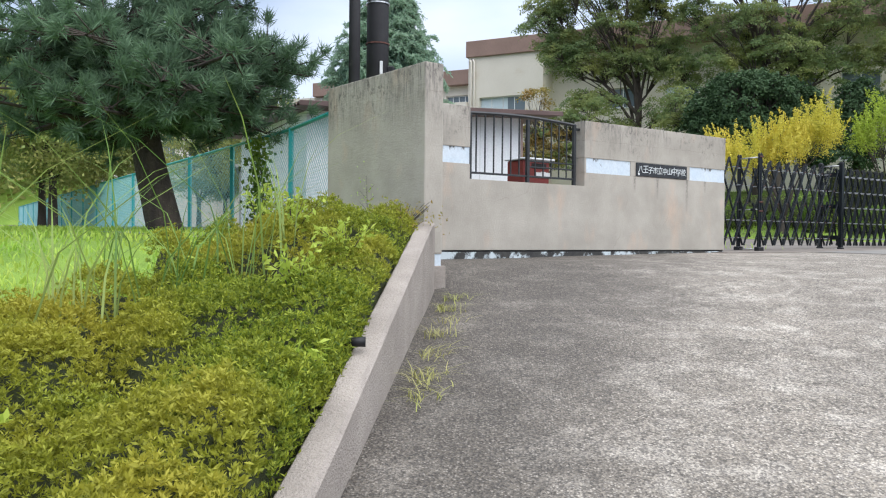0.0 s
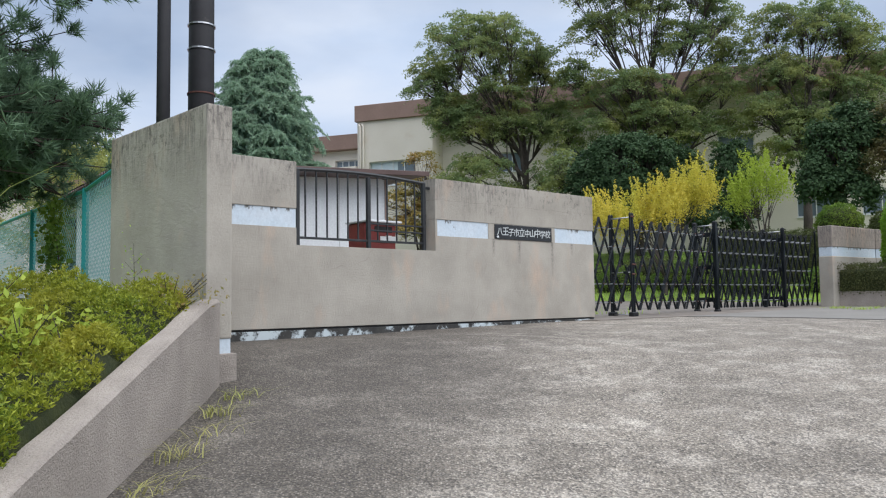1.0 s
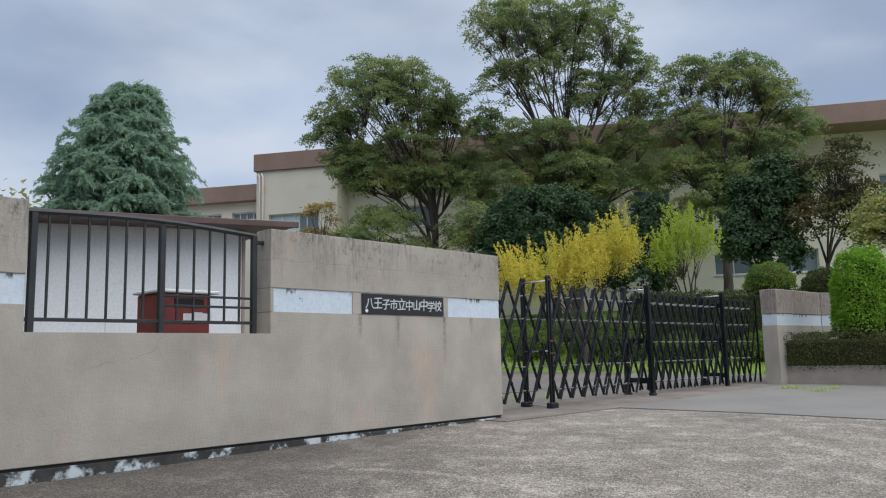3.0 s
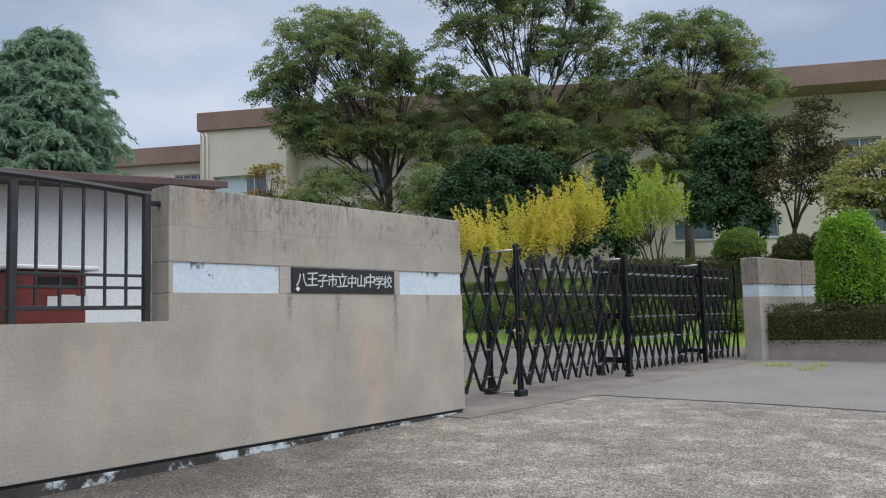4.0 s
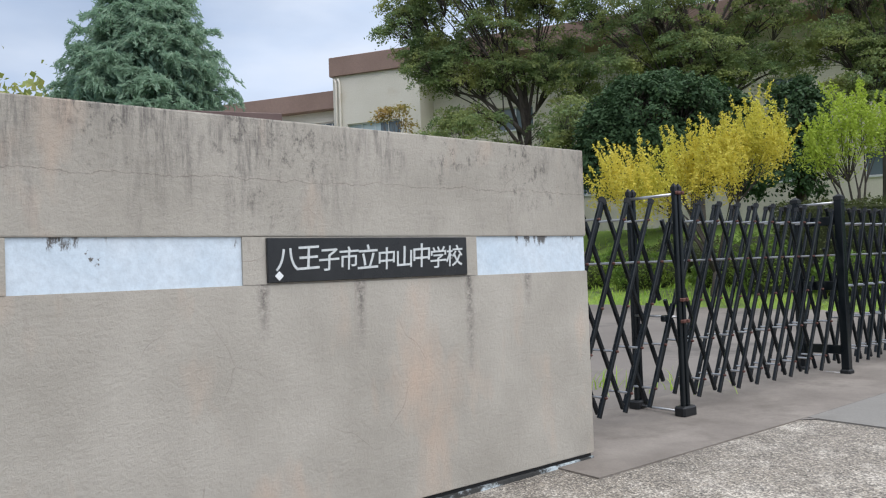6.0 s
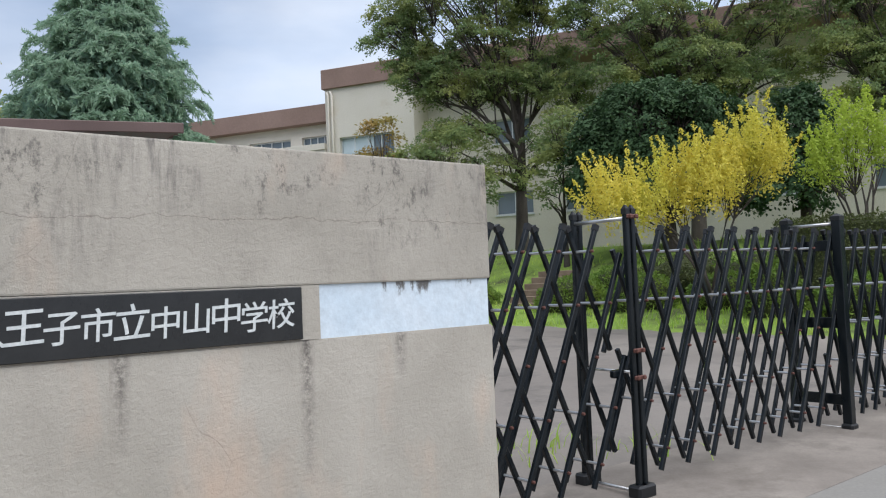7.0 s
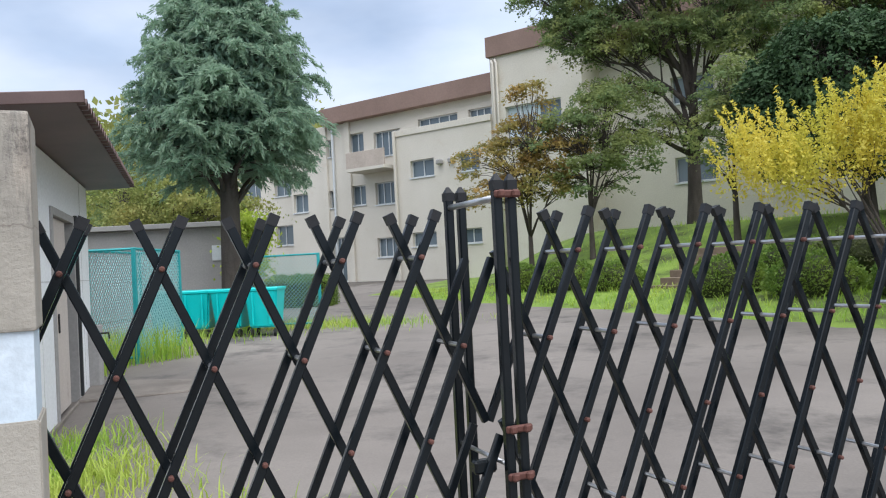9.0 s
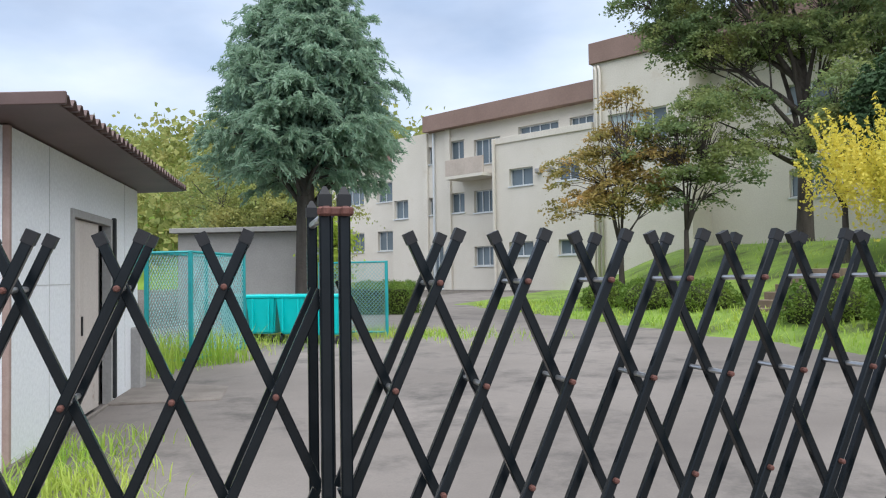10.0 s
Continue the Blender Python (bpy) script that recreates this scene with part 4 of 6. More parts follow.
facade("main_wall", BACK, 43.0, 1.0, 12.0, back_open, M_CREAM, school, 10.0)
for i, o in enumerate(back_open):
    window(BACK, *o, school, 2, i % 7 == 3)
ob = part("fascia", box((-0.12, -0.15, 11.93), (46.2, 12.1, 12.87), 0.02), M_FASCIA, school, "brown roof fascia")
ob.matrix_world = MAIN
WING = MAIN @ pose(-14.3, 0.62, 0)
def wing(u0, z0, u1, z1):
    return (14.3 - u0, z0, 14.3 - u1, z1)
wing_open = [wing(9.6, 8.65, 8.57, 9.8), wing(7.85, 8.35, 6.05, 9.65), wing(4.85, 9.45, 2.4, 9.9), wing(1.75, 9.45, 0.15, 9.9), wing(11.3, 8.75, 10.98, 9.7),
             wing(9.6, 5.95, 8.58, 7.0), wing(7.9, 5.85, 6.08, 7.0), wing(4.87, 6.9, 3.4, 7.75), wing(1.95, 6.9, 0.75, 7.75), wing(14.15, 5.9, 12.97, 6.95), wing(11.3, 5.95, 10.97, 6.9),
             wing(7.93, 3.1, 6.1, 4.1), wing(4.95, 3.5, 3.45, 4.2), wing(1.97, 3.5, 0.8, 4.2), wing(11.2, 1.9, 10.2, 4.3)]
facade("wing_wall", WING, 14.3, 1.2, 10.5, wing_open, M_CREAM, school)
for i, o in enumerate(wing_open):
    window(WING, *o, school, 4 if o[2] - o[0] > 1.5 else (1 if o[2] - o[0] < 0.5 else 2))
for name, lo, hi, mat in (("fascia", (3.1, -0.5, 10.45), (14.28, 11.5, 11.32), M_FASCIA), ("ledge", (8.44, -0.75, 1.2), (14.29, -0.02, 9.05), None), ("ledge_coping", (8.38, -0.82, 9.05), (14.29, -0.02, 9.35), M_CREAM),
                          ("balcony", (5.6, -1.3, 7.55), (8.2, -0.01, 7.72), M_CREAM), ("balcony_front", (5.6, -1.3, 7.72), (8.2, -1.2, 8.55), M_BALCONY), ("balcony_side", (5.6, -1.2, 7.72), (5.7, -0.01, 8.55), M_CREAM),
                          ("pilaster", (4.45, -0.14, 1.2), (4.8, -0.01, 10.45), M_CREAM), ("pilaster", (2.7, -0.14, 1.2), (3.05, -0.01, 10.45), M_CREAM), ("downpipe", (3.5, -0.16, 1.2), (3.6, -0.04, 10.4), M_FRAME), ("downpipe", (8.5, -0.95, 1.2), (8.62, -0.83, 9.3), M_CREAM)):
    if mat:
        ob = part(name, box(lo, hi, 0.01), mat, school)
        ob.matrix_world = WING
LEDGE = WING @ pose(8.44, -0.75, 0)
ledge_open = [(o[0] - 8.44, o[1], o[2] - 8.44, o[3]) for o in (wing(4.87, 6.9, 3.4, 7.75), wing(1.95, 6.9, 0.75, 7.75), wing(4.95, 3.5, 3.45, 4.2), wing(1.97, 3.5, 0.8, 4.2))]
facade("stair_wall", LEDGE, 5.84, 1.2, 9.05, ledge_open, M_CREAM, school, 0.7)
for o in ledge_open:
    window(LEDGE, *o, school, 2)
for x in (2.75, 3.45):
    ob = part("vent_hood", box((x, -0.28, 7.35), (x + 0.30, 0.0, 7.60), 0.05), M_GREY, school, "grey vent hood")
    ob.matrix_world = LEDGE
for x in (0.22, 0.42):
    v, f = tube_data([(x, -0.12, 2.0), (x, -0.12, 11.6), (x - 0.1, -0.05, 11.8)], [0.06] * 3, 8)
    ob = raw("downpipe", v, f, M_CREAM, school, smooth=True)
    ob.matrix_world = MAIN
LOWW = MAIN @ pose(-30.3, 2.2, 0)
low_open = [(3, 7.2, 5, 8.4), (6.2, 7.2, 8.2, 8.4), (9.5, 7.2, 11.5, 8.4), (12.8, 7.2, 14.8, 8.4), (9.5, 4.2, 11.5, 5.4), (12.8, 4.2, 14.8, 5.4)]
facade("rear_wall", LOWW, 16.0, 1.0, 9.6, low_open, M_CREAM, school)
for o in low_open:
    window(LOWW, *o, school, 3)
ob = part("fascia", box((-0.2, -0.3, 9.55), (16.0, 12.2, 10.3), 0.02), M_FASCIA, school)
ob.matrix_world = LOWW
ob = part("annexe", box((4.0, -6.0, 1.0), (9.5, -0.02, 5.4), 0.05), M_CREAM, school, "low cream annexe")
ob.matrix_world = LOWW

# ---------- shed behind the wall ----------
shed = holder("shed", pose(1.10, 15.65, 0, 0, 0, 123.7))
tagged(shed, "white panelled shed with an overhanging brown corrugated roof", "shed")
SL, SW, D0, D1 = 4.33, 4.3, 1.50, 2.96
PITCH = 0.048
def sloped(bm):
    """Tilts what lies high on the shed to the fall of its roof."""
    for vert in bm.verts:
        if vert.co.z > 3.0:
            vert.co.z -= PITCH * (vert.co.y + 0.54)
    return bm


part("wall", prism([(0, 1.2), (D0, 1.2), (D0, 3.28), (D1, 3.28), (D1, 1.2), (SL, 1.2), (SL, 3.735), (0, 3.735)], 0, 0.08, 0.004), M_SHED, shed)
for name, lo, hi in (("wall", (0, 0.08, 1.2), (0.08, SW, 3.79)), ("wall", (SL - 0.08, 0.08, 1.2), (SL, SW, 3.79)), ("wall", (0, SW, 1.2), (SL, SW + 0.08, 3.79))):
    part(name, sloped(box(lo, hi, 0.004)), M_SHED, shed)
part("corner_post", box((-0.018, -0.018, 1.2), (0.03, 0.03, 3.735), 0.005), M_TRIM, shed, "rusty brown corner post")
part("base", box((2.75, -1.15, 1.0), (SL + 0.35, -0.004, 1.365), 0.012), M_APRON, shed, "low concrete pad before the door")
part("plinth", box((-0.03, -0.03, 1.0), (2.74, 0.0, 1.36), 0.008), M_APRON, shed)
frame_ = bmesh.new()
for lo, hi in (((D0, -0.02, 1.30), (D0 + 0.07, 0.07, 3.28)), ((D1 - 0.07, -0.02, 1.30), (D1, 0.07, 3.28)), ((D0 + 0.07, -0.02, 3.21), (D1 - 0.07, 0.07, 3.28))):
    add_box(frame_, lo, hi)
part("door_frame", frame_, M_GREY, shed)
for x0, x1, y in ((D0 + 0.08, D0 + 0.34, 0.02), (D0 + 0.345, D1 - 0.42, 0.02)):
    door = part("door", box((x0, y, 1.37), (x1, y + 0.03, 3.20), 0.004), M_WOOD, shed, "weathered brown door leaf left ajar")
part("handle", box((D0 + 0.40, 0.005, 2.12), (D0 + 0.43, 0.02, 2.30), 0.004), M_DARK, door)
# black panel drawn as the shade inside the half-open door
part("door_shade_panel", box((D1 - 0.42, 0.09, 1.37), (D1 - 0.07, 0.11, 3.21)), M_DARK, shed, "black panel in place of the unlit gap of the open door")
part("pipe", box((D1 + 0.02, -0.05, 1.38), (D1 + 0.07, -0.004, 3.30), 0.01), M_RAIL, shed, "dark downpipe beside the door")
for x in (0.91, 3.62):
    part("panel_joint", box((x - 0.004, -0.003, 1.42), (x + 0.004, 0.004, 3.73)), M_JOINT, shed)
for x0, x1 in ((0.03, D0), (D1 + 0.08, SL)):
    part("panel_joint", box((x0, -0.003, 2.60), (x1, 0.004, 2.607)), M_JOINT, shed)
for y in (0.95, 1.9, 2.85):
    part("panel_joint", sloped(box((-0.003, y - 0.004, 1.3), (0.004, y + 0.004, 3.77))), M_JOINT, shed)
rv, rf = [], []
NR, RX0, RX1, RY0 = 132, -0.57, 4.69, -0.54
for i in range(NR + 1):
    x = RX0 + (RX1 - RX0) * i / NR
    dz = 0.05 if i % 4 in (1, 2) else 0.0
    rv += [(x, RY0, 3.79 + dz), (x, SW + 0.4, 3.79 - PITCH * 5.24 + dz), (x, RY0, 3.78 + dz), (x, SW + 0.4, 3.78 - PITCH * 5.24 + dz)]
for i in range(NR):
    a, b = i * 4, i * 4 + 4
    rf += [(a, b, b + 1, a + 1), (a + 2, a + 3, b + 3, b + 2), (a, a + 2, b + 2, b), (a + 1, b + 1, b + 3, a + 3)]
roof = raw("roof", rv, rf, M_ROOF, shed, "brown corrugated roof")
part("soffit", sloped(box((RX0 + 0.02, RY0 + 0.05, 3.772), (RX1 - 0.02, SW + 0.38, 3.779))), M_ROOF, roof)
part("roof_trim", sloped(box((RX0 - 0.03, RY0 - 0.01, 3.765), (RX0, SW + 0.4, 3.85), 0.006)), M_ROOF, roof)

# ---------- plants: helpers ----------
def tree_limbs(base, fork, centres, trunk_r, rng, mains=6, sides=7, lean=(0, 0)):
    """Trunk, main limbs and boughs that lead to the clumps of the crown."""
    base, fork = Vector(base), Vector(fork)
    mid = (base + fork) / 2 + Vector((lean[0], lean[1], 0))
    trunk = tube_data([base - Vector((0, 0, 0.15)), base + Vector((0, 0, 0.12)), mid, fork], [trunk_r * 1.45, trunk_r * 1.08, trunk_r * 0.9, trunk_r * 0.72], 10)
    order = rng.permutation(len(centres))
    heads = [Vector(centres[i]) for i in order[:mains]]
    limbs = []
    nodes = []
    for h in heads:
        knee = fork.lerp(h, 0.45) + Vector((rng.normal() * 0.1, rng.normal() * 0.1, (h - fork).length * 0.10))
        limbs.append(tube_data([fork - Vector((0, 0, 0.1)), fork.lerp(knee, 0.5) + Vector((0, 0, 0.05)), knee, h], [trunk_r * 0.5, trunk_r * 0.38, trunk_r * 0.26, trunk_r * 0.08], sides))
        nodes += [(knee, trunk_r * 0.2), (fork.lerp(knee, 0.6), trunk_r * 0.26)]
    for i in order[mains:]:
        c = Vector(centres[i])
        k, r = min(nodes, key=lambda q: (q[0] - c).length + (1.5 if q[0].z > c.z + 0.3 else 0))
        elbow = k.lerp(c, 0.5) + Vector((rng.normal() * 0.12, rng.normal() * 0.12, (c - k).length * 0.08))
        limbs.append(tube_data([k, elbow, c], [r * 0.8, r * 0.5, r * 0.15], 5, False))
    return trunk, limbs


def crown_centres(rng, lobes, count, inner=0.35):
    out = []
    weights = np.array([l[3] * l[4] * l[5] for l in lobes], float) ** 0.7
    weights /= weights.sum()
    while len(out) < count:
        l = lobes[rng.choice(len(lobes), p=weights)]
        d = rng.normal(size=3)
        d /= np.linalg.norm(d)
        r = rng.uniform(inner, 1.0) ** 0.6
        out.append((l[0] + d[0] * r * l[3], l[1] + d[1] * r * l[4], l[2] + d[2] * r * l[5]))
    return np.array(out)


def clump_leaves(rng, centres, per, radius, flat):
    n = len(centres)
    sizes = rng.uniform(0.6, 1.3, n)
    counts = (per * sizes ** 2).astype(int)
    pts = np.repeat(centres, counts, 0)
    sc = np.repeat(sizes, counts)[:, None]
    off = rng.normal(size=pts.shape) * np.array([radius, radius, radius * flat]) * sc * 0.55
    off[:, 2] -= 0.35 * (off[:, 0] ** 2 + off[:, 1] ** 2) / radius
    return pts + off


def tree(name, label, base, fork_h, trunk_r, lobes, clumps, per, leaf, leaf_mat, bark=M_BARK, radius=0.7, flat=0.4, aspect=0.55, mains=6, seed=1, inner=0.35, lean=(0, 0), group="", droop=0.0, spread=1.0):
    rng = np.random.default_rng(seed)
    t = holder(name, Matrix.Translation(base))
    tagged(t, label, "tree", group)
    b = np.array(base)
    local = [(l[0] - b[0], l[1] - b[1], l[2] - b[2], *l[3:]) for l in lobes]
    cs = crown_centres(rng, local, clumps, inner)
    trunk, limbs = tree_limbs((0, 0, 0), (lean[0], lean[1], fork_h), cs, trunk_r, rng, mains, lean=(lean[0] * 0.4, lean[1] * 0.4))
    raw("trunk", *trunk, bark, t, smooth=True)
    raw("branchwork", *join_data(limbs), bark, t, smooth=True)
    pts = clump_leaves(rng, cs, per, radius, flat)
    leaf_mesh("crown", pts, leaf, leaf_mat, t, aspect=aspect, seed=seed + 5, droop=droop, spread=spread)
    return t


def mound(name, label, centre, radii, leaf, leaf_mat, count, category="bush", seed=1, parent_group="", power=2.0, rough=0.06, aspect=0.5):
    """A clipped bush: a solid core, coloured as the shade inside, under a skin of leaves."""
    rng = np.random.default_rng(seed)
    t = holder(name, Matrix.Translation(centre))
    tagged(t, label, category, parent_group)
    bm = bmesh.new()
    bmesh.ops.create_icosphere(bm, subdivisions=2, radius=1.0)
    rx, ry, rz = radii
    def shape(v):
        k = (abs(v[0]) ** power + abs(v[1]) ** power + abs(v[2]) ** power) ** (-1 / power)
        return (v[0] * k * rx, v[1] * k * ry, v[2] * k * rz)
    for vert in bm.verts:
        vert.co = Vector(shape(vert.co)) * 0.88
    part("core", bm, M_CORE_SHADE, t, "solid core in the colour of inner shade")
    d = rng.normal(size=(count, 3))
    d[:, 2] = np.abs(d[:, 2]) * 1.0 - 0.25
    d /= np.linalg.norm(d, axis=1)[:, None]
    k = (np.abs(d) ** power).sum(1) ** (-1 / power)
    lump = 1 + rough * np.sin(d[:, 0] * 9 + seed) * np.sin(d[:, 1] * 8) + rough * 0.7 * np.sin(d[:, 2] * 13 + d[:, 0] * 5)
    p = d * k[:, None] * np.array(radii) * (lump + rng.normal(size=count) * 0.035)[:, None]
    leaf_mesh("foliage", p, leaf, leaf_mat, t, aspect=aspect, aim=d * 0.9, seed=seed + 3)
    return t


def hedge_row(name, label, m, size, leaf, leaf_mat, count, seed=1, group=""):
    rng = np.random.default_rng(seed)
    t = holder(name, m)
    tagged(t, label, "hedge", group)
    lx, ly, lz = size
    part("core", box((0.06, 0.06, 0), (lx - 0.06, ly - 0.06, lz - 0.07), 0.05), M_CORE_SHADE, t, "solid core in the colour of inner shade")
    area = np.array([lx * ly, lx * lz, lx * lz, ly * lz, ly * lz])
    side = rng.choice(5, count, p=area / area.sum())
    u, v = rng.uniform(size=count), rng.uniform(size=count)
    x = np.select([side == 0, side == 1, side == 2, side == 3], [u * lx, u * lx, u * lx, 0 * u], lx + 0 * u)
    y = np.select([side == 0, side == 1, side == 2], [v * ly, 0 * v, ly + 0 * v], u * ly)
    z = np.select([side == 0], [lz + 0 * v], v * lz)
    bumps = 0.05 * np.sin(x * 7 + seed) * np.sin(y * 6 + 1) + 0.03 * np.sin(x * 17)
    z = np.where(side == 0, z + bumps, np.minimum(z, lz))
    p = np.stack([x, y, z], 1) + rng.normal(size=(count, 3)) * 0.025
    leaf_mesh("foliage", p, leaf, leaf_mat, t, seed=seed + 2, aim=np.array([0, 0, 0.6]))
    return t


def land(x, y):
    return drive(y) + bank(x, y)


def stuff(ob, label, category):
    return tagged(ob, label, category, kind="stuff")


# ---------- trees before the school ----------
def zelkova(base, lobes, seed, density, label, fork_h=2.3, thick_r=1.0):
    """Limbs fan out from a short trunk into tiers of level leafy sprays, with gaps of sky between them."""
    rng = np.random.default_rng(seed)
    origin = np.array((*base, land(*base) - 0.05))
    t = holder("zelkova_tree", Matrix.Translation(origin))
    tagged(t, label, "tree", "zelkovas before the school")
    cs, outs = [], []
    for l in lobes:
        c, r = np.array(l[:3], float), np.array(l[3:6], float)
        share = l[6] if len(l) > 6 else 1.0
        for _ in range(int(density * 2.25 * share * (r[0] * r[1] * r[2]) ** (2 / 3))):
            d = rng.normal(size=3)
            d /= np.linalg.norm(d)
            if d[2] < -0.55:
                d[2] *= -1
            cs.append(c + d * r * rng.uniform(0.12, 1.1) ** 0.5)
            outs.append(d)
    cs, outs = np.array(cs) - origin, np.array(outs)
    fork = np.array([0.05, 0.0, fork_h])
    raw("trunk", *tube_data([(0, 0, -0.15), (0, 0, 0.15), (0.03, 0, fork_h * 0.5), tuple(fork)], [0.34 * thick_r, 0.27 * thick_r, 0.22 * thick_r, 0.19 * thick_r], 10), M_BARK, t, smooth=True)
    def heads(count):
        got = [int(rng.integers(len(cs)))]
        dist = ((cs - cs[got[0]]) ** 2).sum(1)
        while len(got) < count:
            got.append(int(dist.argmax()))
            dist = np.minimum(dist, ((cs - cs[got[-1]]) ** 2).sum(1))
        return cs[got]
    def nearest(p, group):
        return ((p[:, None] - group[None]) ** 2).sum(2).argmin(1)
    rise = 3.6
    raw("leader", *tube_data([tuple(fork - [0, 0, 0.1]), tuple(fork + [0.1, 0, rise * 0.5]), tuple(fork + [0.0, 0.1, rise + 0.6])], [0.185 * thick_r, 0.12, 0.04], 8), M_BARK, t, smooth=True)
    mains, subs = heads(15), heads(70)
    of_sub = nearest(cs, subs)
    subs = np.array([cs[of_sub == k].mean(0) if (of_sub == k).any() else subs[k] for k in range(len(subs))])
    of_main = nearest(subs, mains)
    limbs = []
    for m in range(len(mains)):
        mine = np.where(of_main == m)[0]
        if not len(mine):
            continue
        tip = fork + (subs[mine].mean(0) - fork) * 0.74
        root = fork + [0, 0, min(rng.uniform(0, rise), max(0.0, tip[2] - fork[2] - 1.6))]
        way = [root, root + (tip - root) * [0.28, 0.28, 0.36] + rng.normal(size=3) * 0.08, root + (tip - root) * [0.62, 0.62, 0.70] + rng.normal(size=3) * 0.12, tip]
        limbs.append(tube_data([Vector(p) for p in way], [0.10, 0.072, 0.052, 0.034], 6, False))
        for s in mine:
            elbow = tip + (subs[s] - tip) * 0.5 + rng.normal(size=3) * 0.12
            limbs.append(tube_data([Vector(way[2]), Vector((way[2] + elbow) / 2 + [0, 0, 0.1]), Vector(elbow), Vector(subs[s])], [0.036, 0.028, 0.020, 0.010], 5, False))
            for c in cs[of_sub == s]:
                limbs.append(tube_data([Vector(elbow), Vector((elbow + c) / 2 + rng.normal(size=3) * 0.1 + [0, 0, 0.08]), Vector(c)], [0.013, 0.009, 0.004], 3, False))
    raw("branchwork", *join_data(limbs), M_BARK, t, smooth=True)
    p, m = spray_leaves(rng, cs, outs, 84, 0.44, 0.5, 0.35, 0.05, 0.75)
    flat_leaf_mesh("crown", p, m, 0.092, L_ZEL, t, aspect=0.6, seed=seed + 5)
    return t


zelkova((6.45, 37.0), [(4.6, 37, 12.8, 2.9, 2.6, 1.9), (2.3, 37, 11.4, 1.3, 1.2, 1.2), (7.1, 37, 11.8, 1.4, 1.3, 1.5), (3.7, 36.5, 9.3, 1.7, 1.4, 1.0), (6.2, 36.5, 9.1, 1.6, 1.3, 1.0), (5.0, 36.4, 10.6, 2.4, 1.5, 1.0, 0.6), (4.3, 36, 7.4, 1.6, 1.3, 0.7, 0.7), (7.6, 35.8, 7.0, 1.3, 1.2, 0.8, 0.6), (2.9, 37, 10.1, 1.3, 1.2, 0.9), (8.0, 36.8, 9.8, 1.0, 1.0, 1.2, 0.7), (5.4, 36, 6.1, 1.9, 1.2, 0.7, 0.45), (8.2, 36.2, 8.6, 1.4, 1.0, 1.1, 0.7)], 11, 30, "wide green zelkova with many rising limbs", 2.2)
zelkova((12.2, 35.5), [(9.9, 35.5, 15.6, 2.3, 2.1, 1.5), (13.0, 35.5, 15.5, 2.2, 2.0, 1.6), (15.1, 35.5, 13.9, 1.2, 1.1, 1.3), (9.7, 35.5, 13.1, 1.7, 1.6, 1.3, 0.6), (13.6, 35.5, 12.6, 2.0, 1.8, 1.1, 0.75), (10.8, 35, 10.6, 2.3, 1.9, 0.9), (8.5, 35.5, 11.3, 1.0, 0.9, 1.2), (11.7, 34.8, 9.3, 2.1, 1.7, 0.7), (14.7, 35.3, 10.7, 1.5, 1.4, 1.0, 0.7), (13.2, 35, 8.4, 1.9, 1.4, 0.8, 0.8), (11.6, 35.5, 14.0, 2.6, 1.8, 1.4, 0.5), (15.6, 35.2, 12.0, 1.2, 1.1, 1.1, 0.7), (9.4, 34.8, 8.9, 1.3, 1.2, 0.8, 0.6), (15.0, 35, 8.9, 1.3, 1.2, 0.8, 0.9), (12.6, 36, 9.6, 3.0, 1.0, 1.1, 0.8), (12.0, 35.6, 7.6, 2.6, 1.0, 0.8, 0.6)], 12, 26, "tallest green zelkova, open towards its top", 2.8)
zelkova((18.0, 34.0), [(16.8, 34, 13.0, 1.2, 1.1, 1.1, 0.7), (18.9, 34, 12.9, 2.0, 1.8, 1.4), (20.7, 34, 12.1, 1.3, 1.1, 1.2), (21.7, 34, 11.1, 1.0, 0.9, 1.1), (17.6, 34, 10.9, 1.8, 1.7, 1.0, 0.7), (20.1, 33.8, 9.9, 1.5, 1.3, 1.0), (16.4, 33.6, 9.2, 1.5, 1.3, 1.0, 0.7), (18.5, 33.4, 8.6, 1.9, 1.5, 1.0, 0.9), (20.6, 33.5, 8.6, 1.4, 1.2, 0.9, 0.8), (16.6, 34, 11.2, 1.1, 1.1, 1.0, 0.6), (17.0, 33.2, 7.4, 1.5, 1.3, 0.8, 0.8), (18.6, 34.6, 9.4, 3.0, 1.0, 1.1, 0.8), (19.0, 34.2, 7.2, 2.4, 1.0, 0.9, 0.7)], 13, 28, "broad green zelkova with a flat-topped crown", 2.4, 0.85)


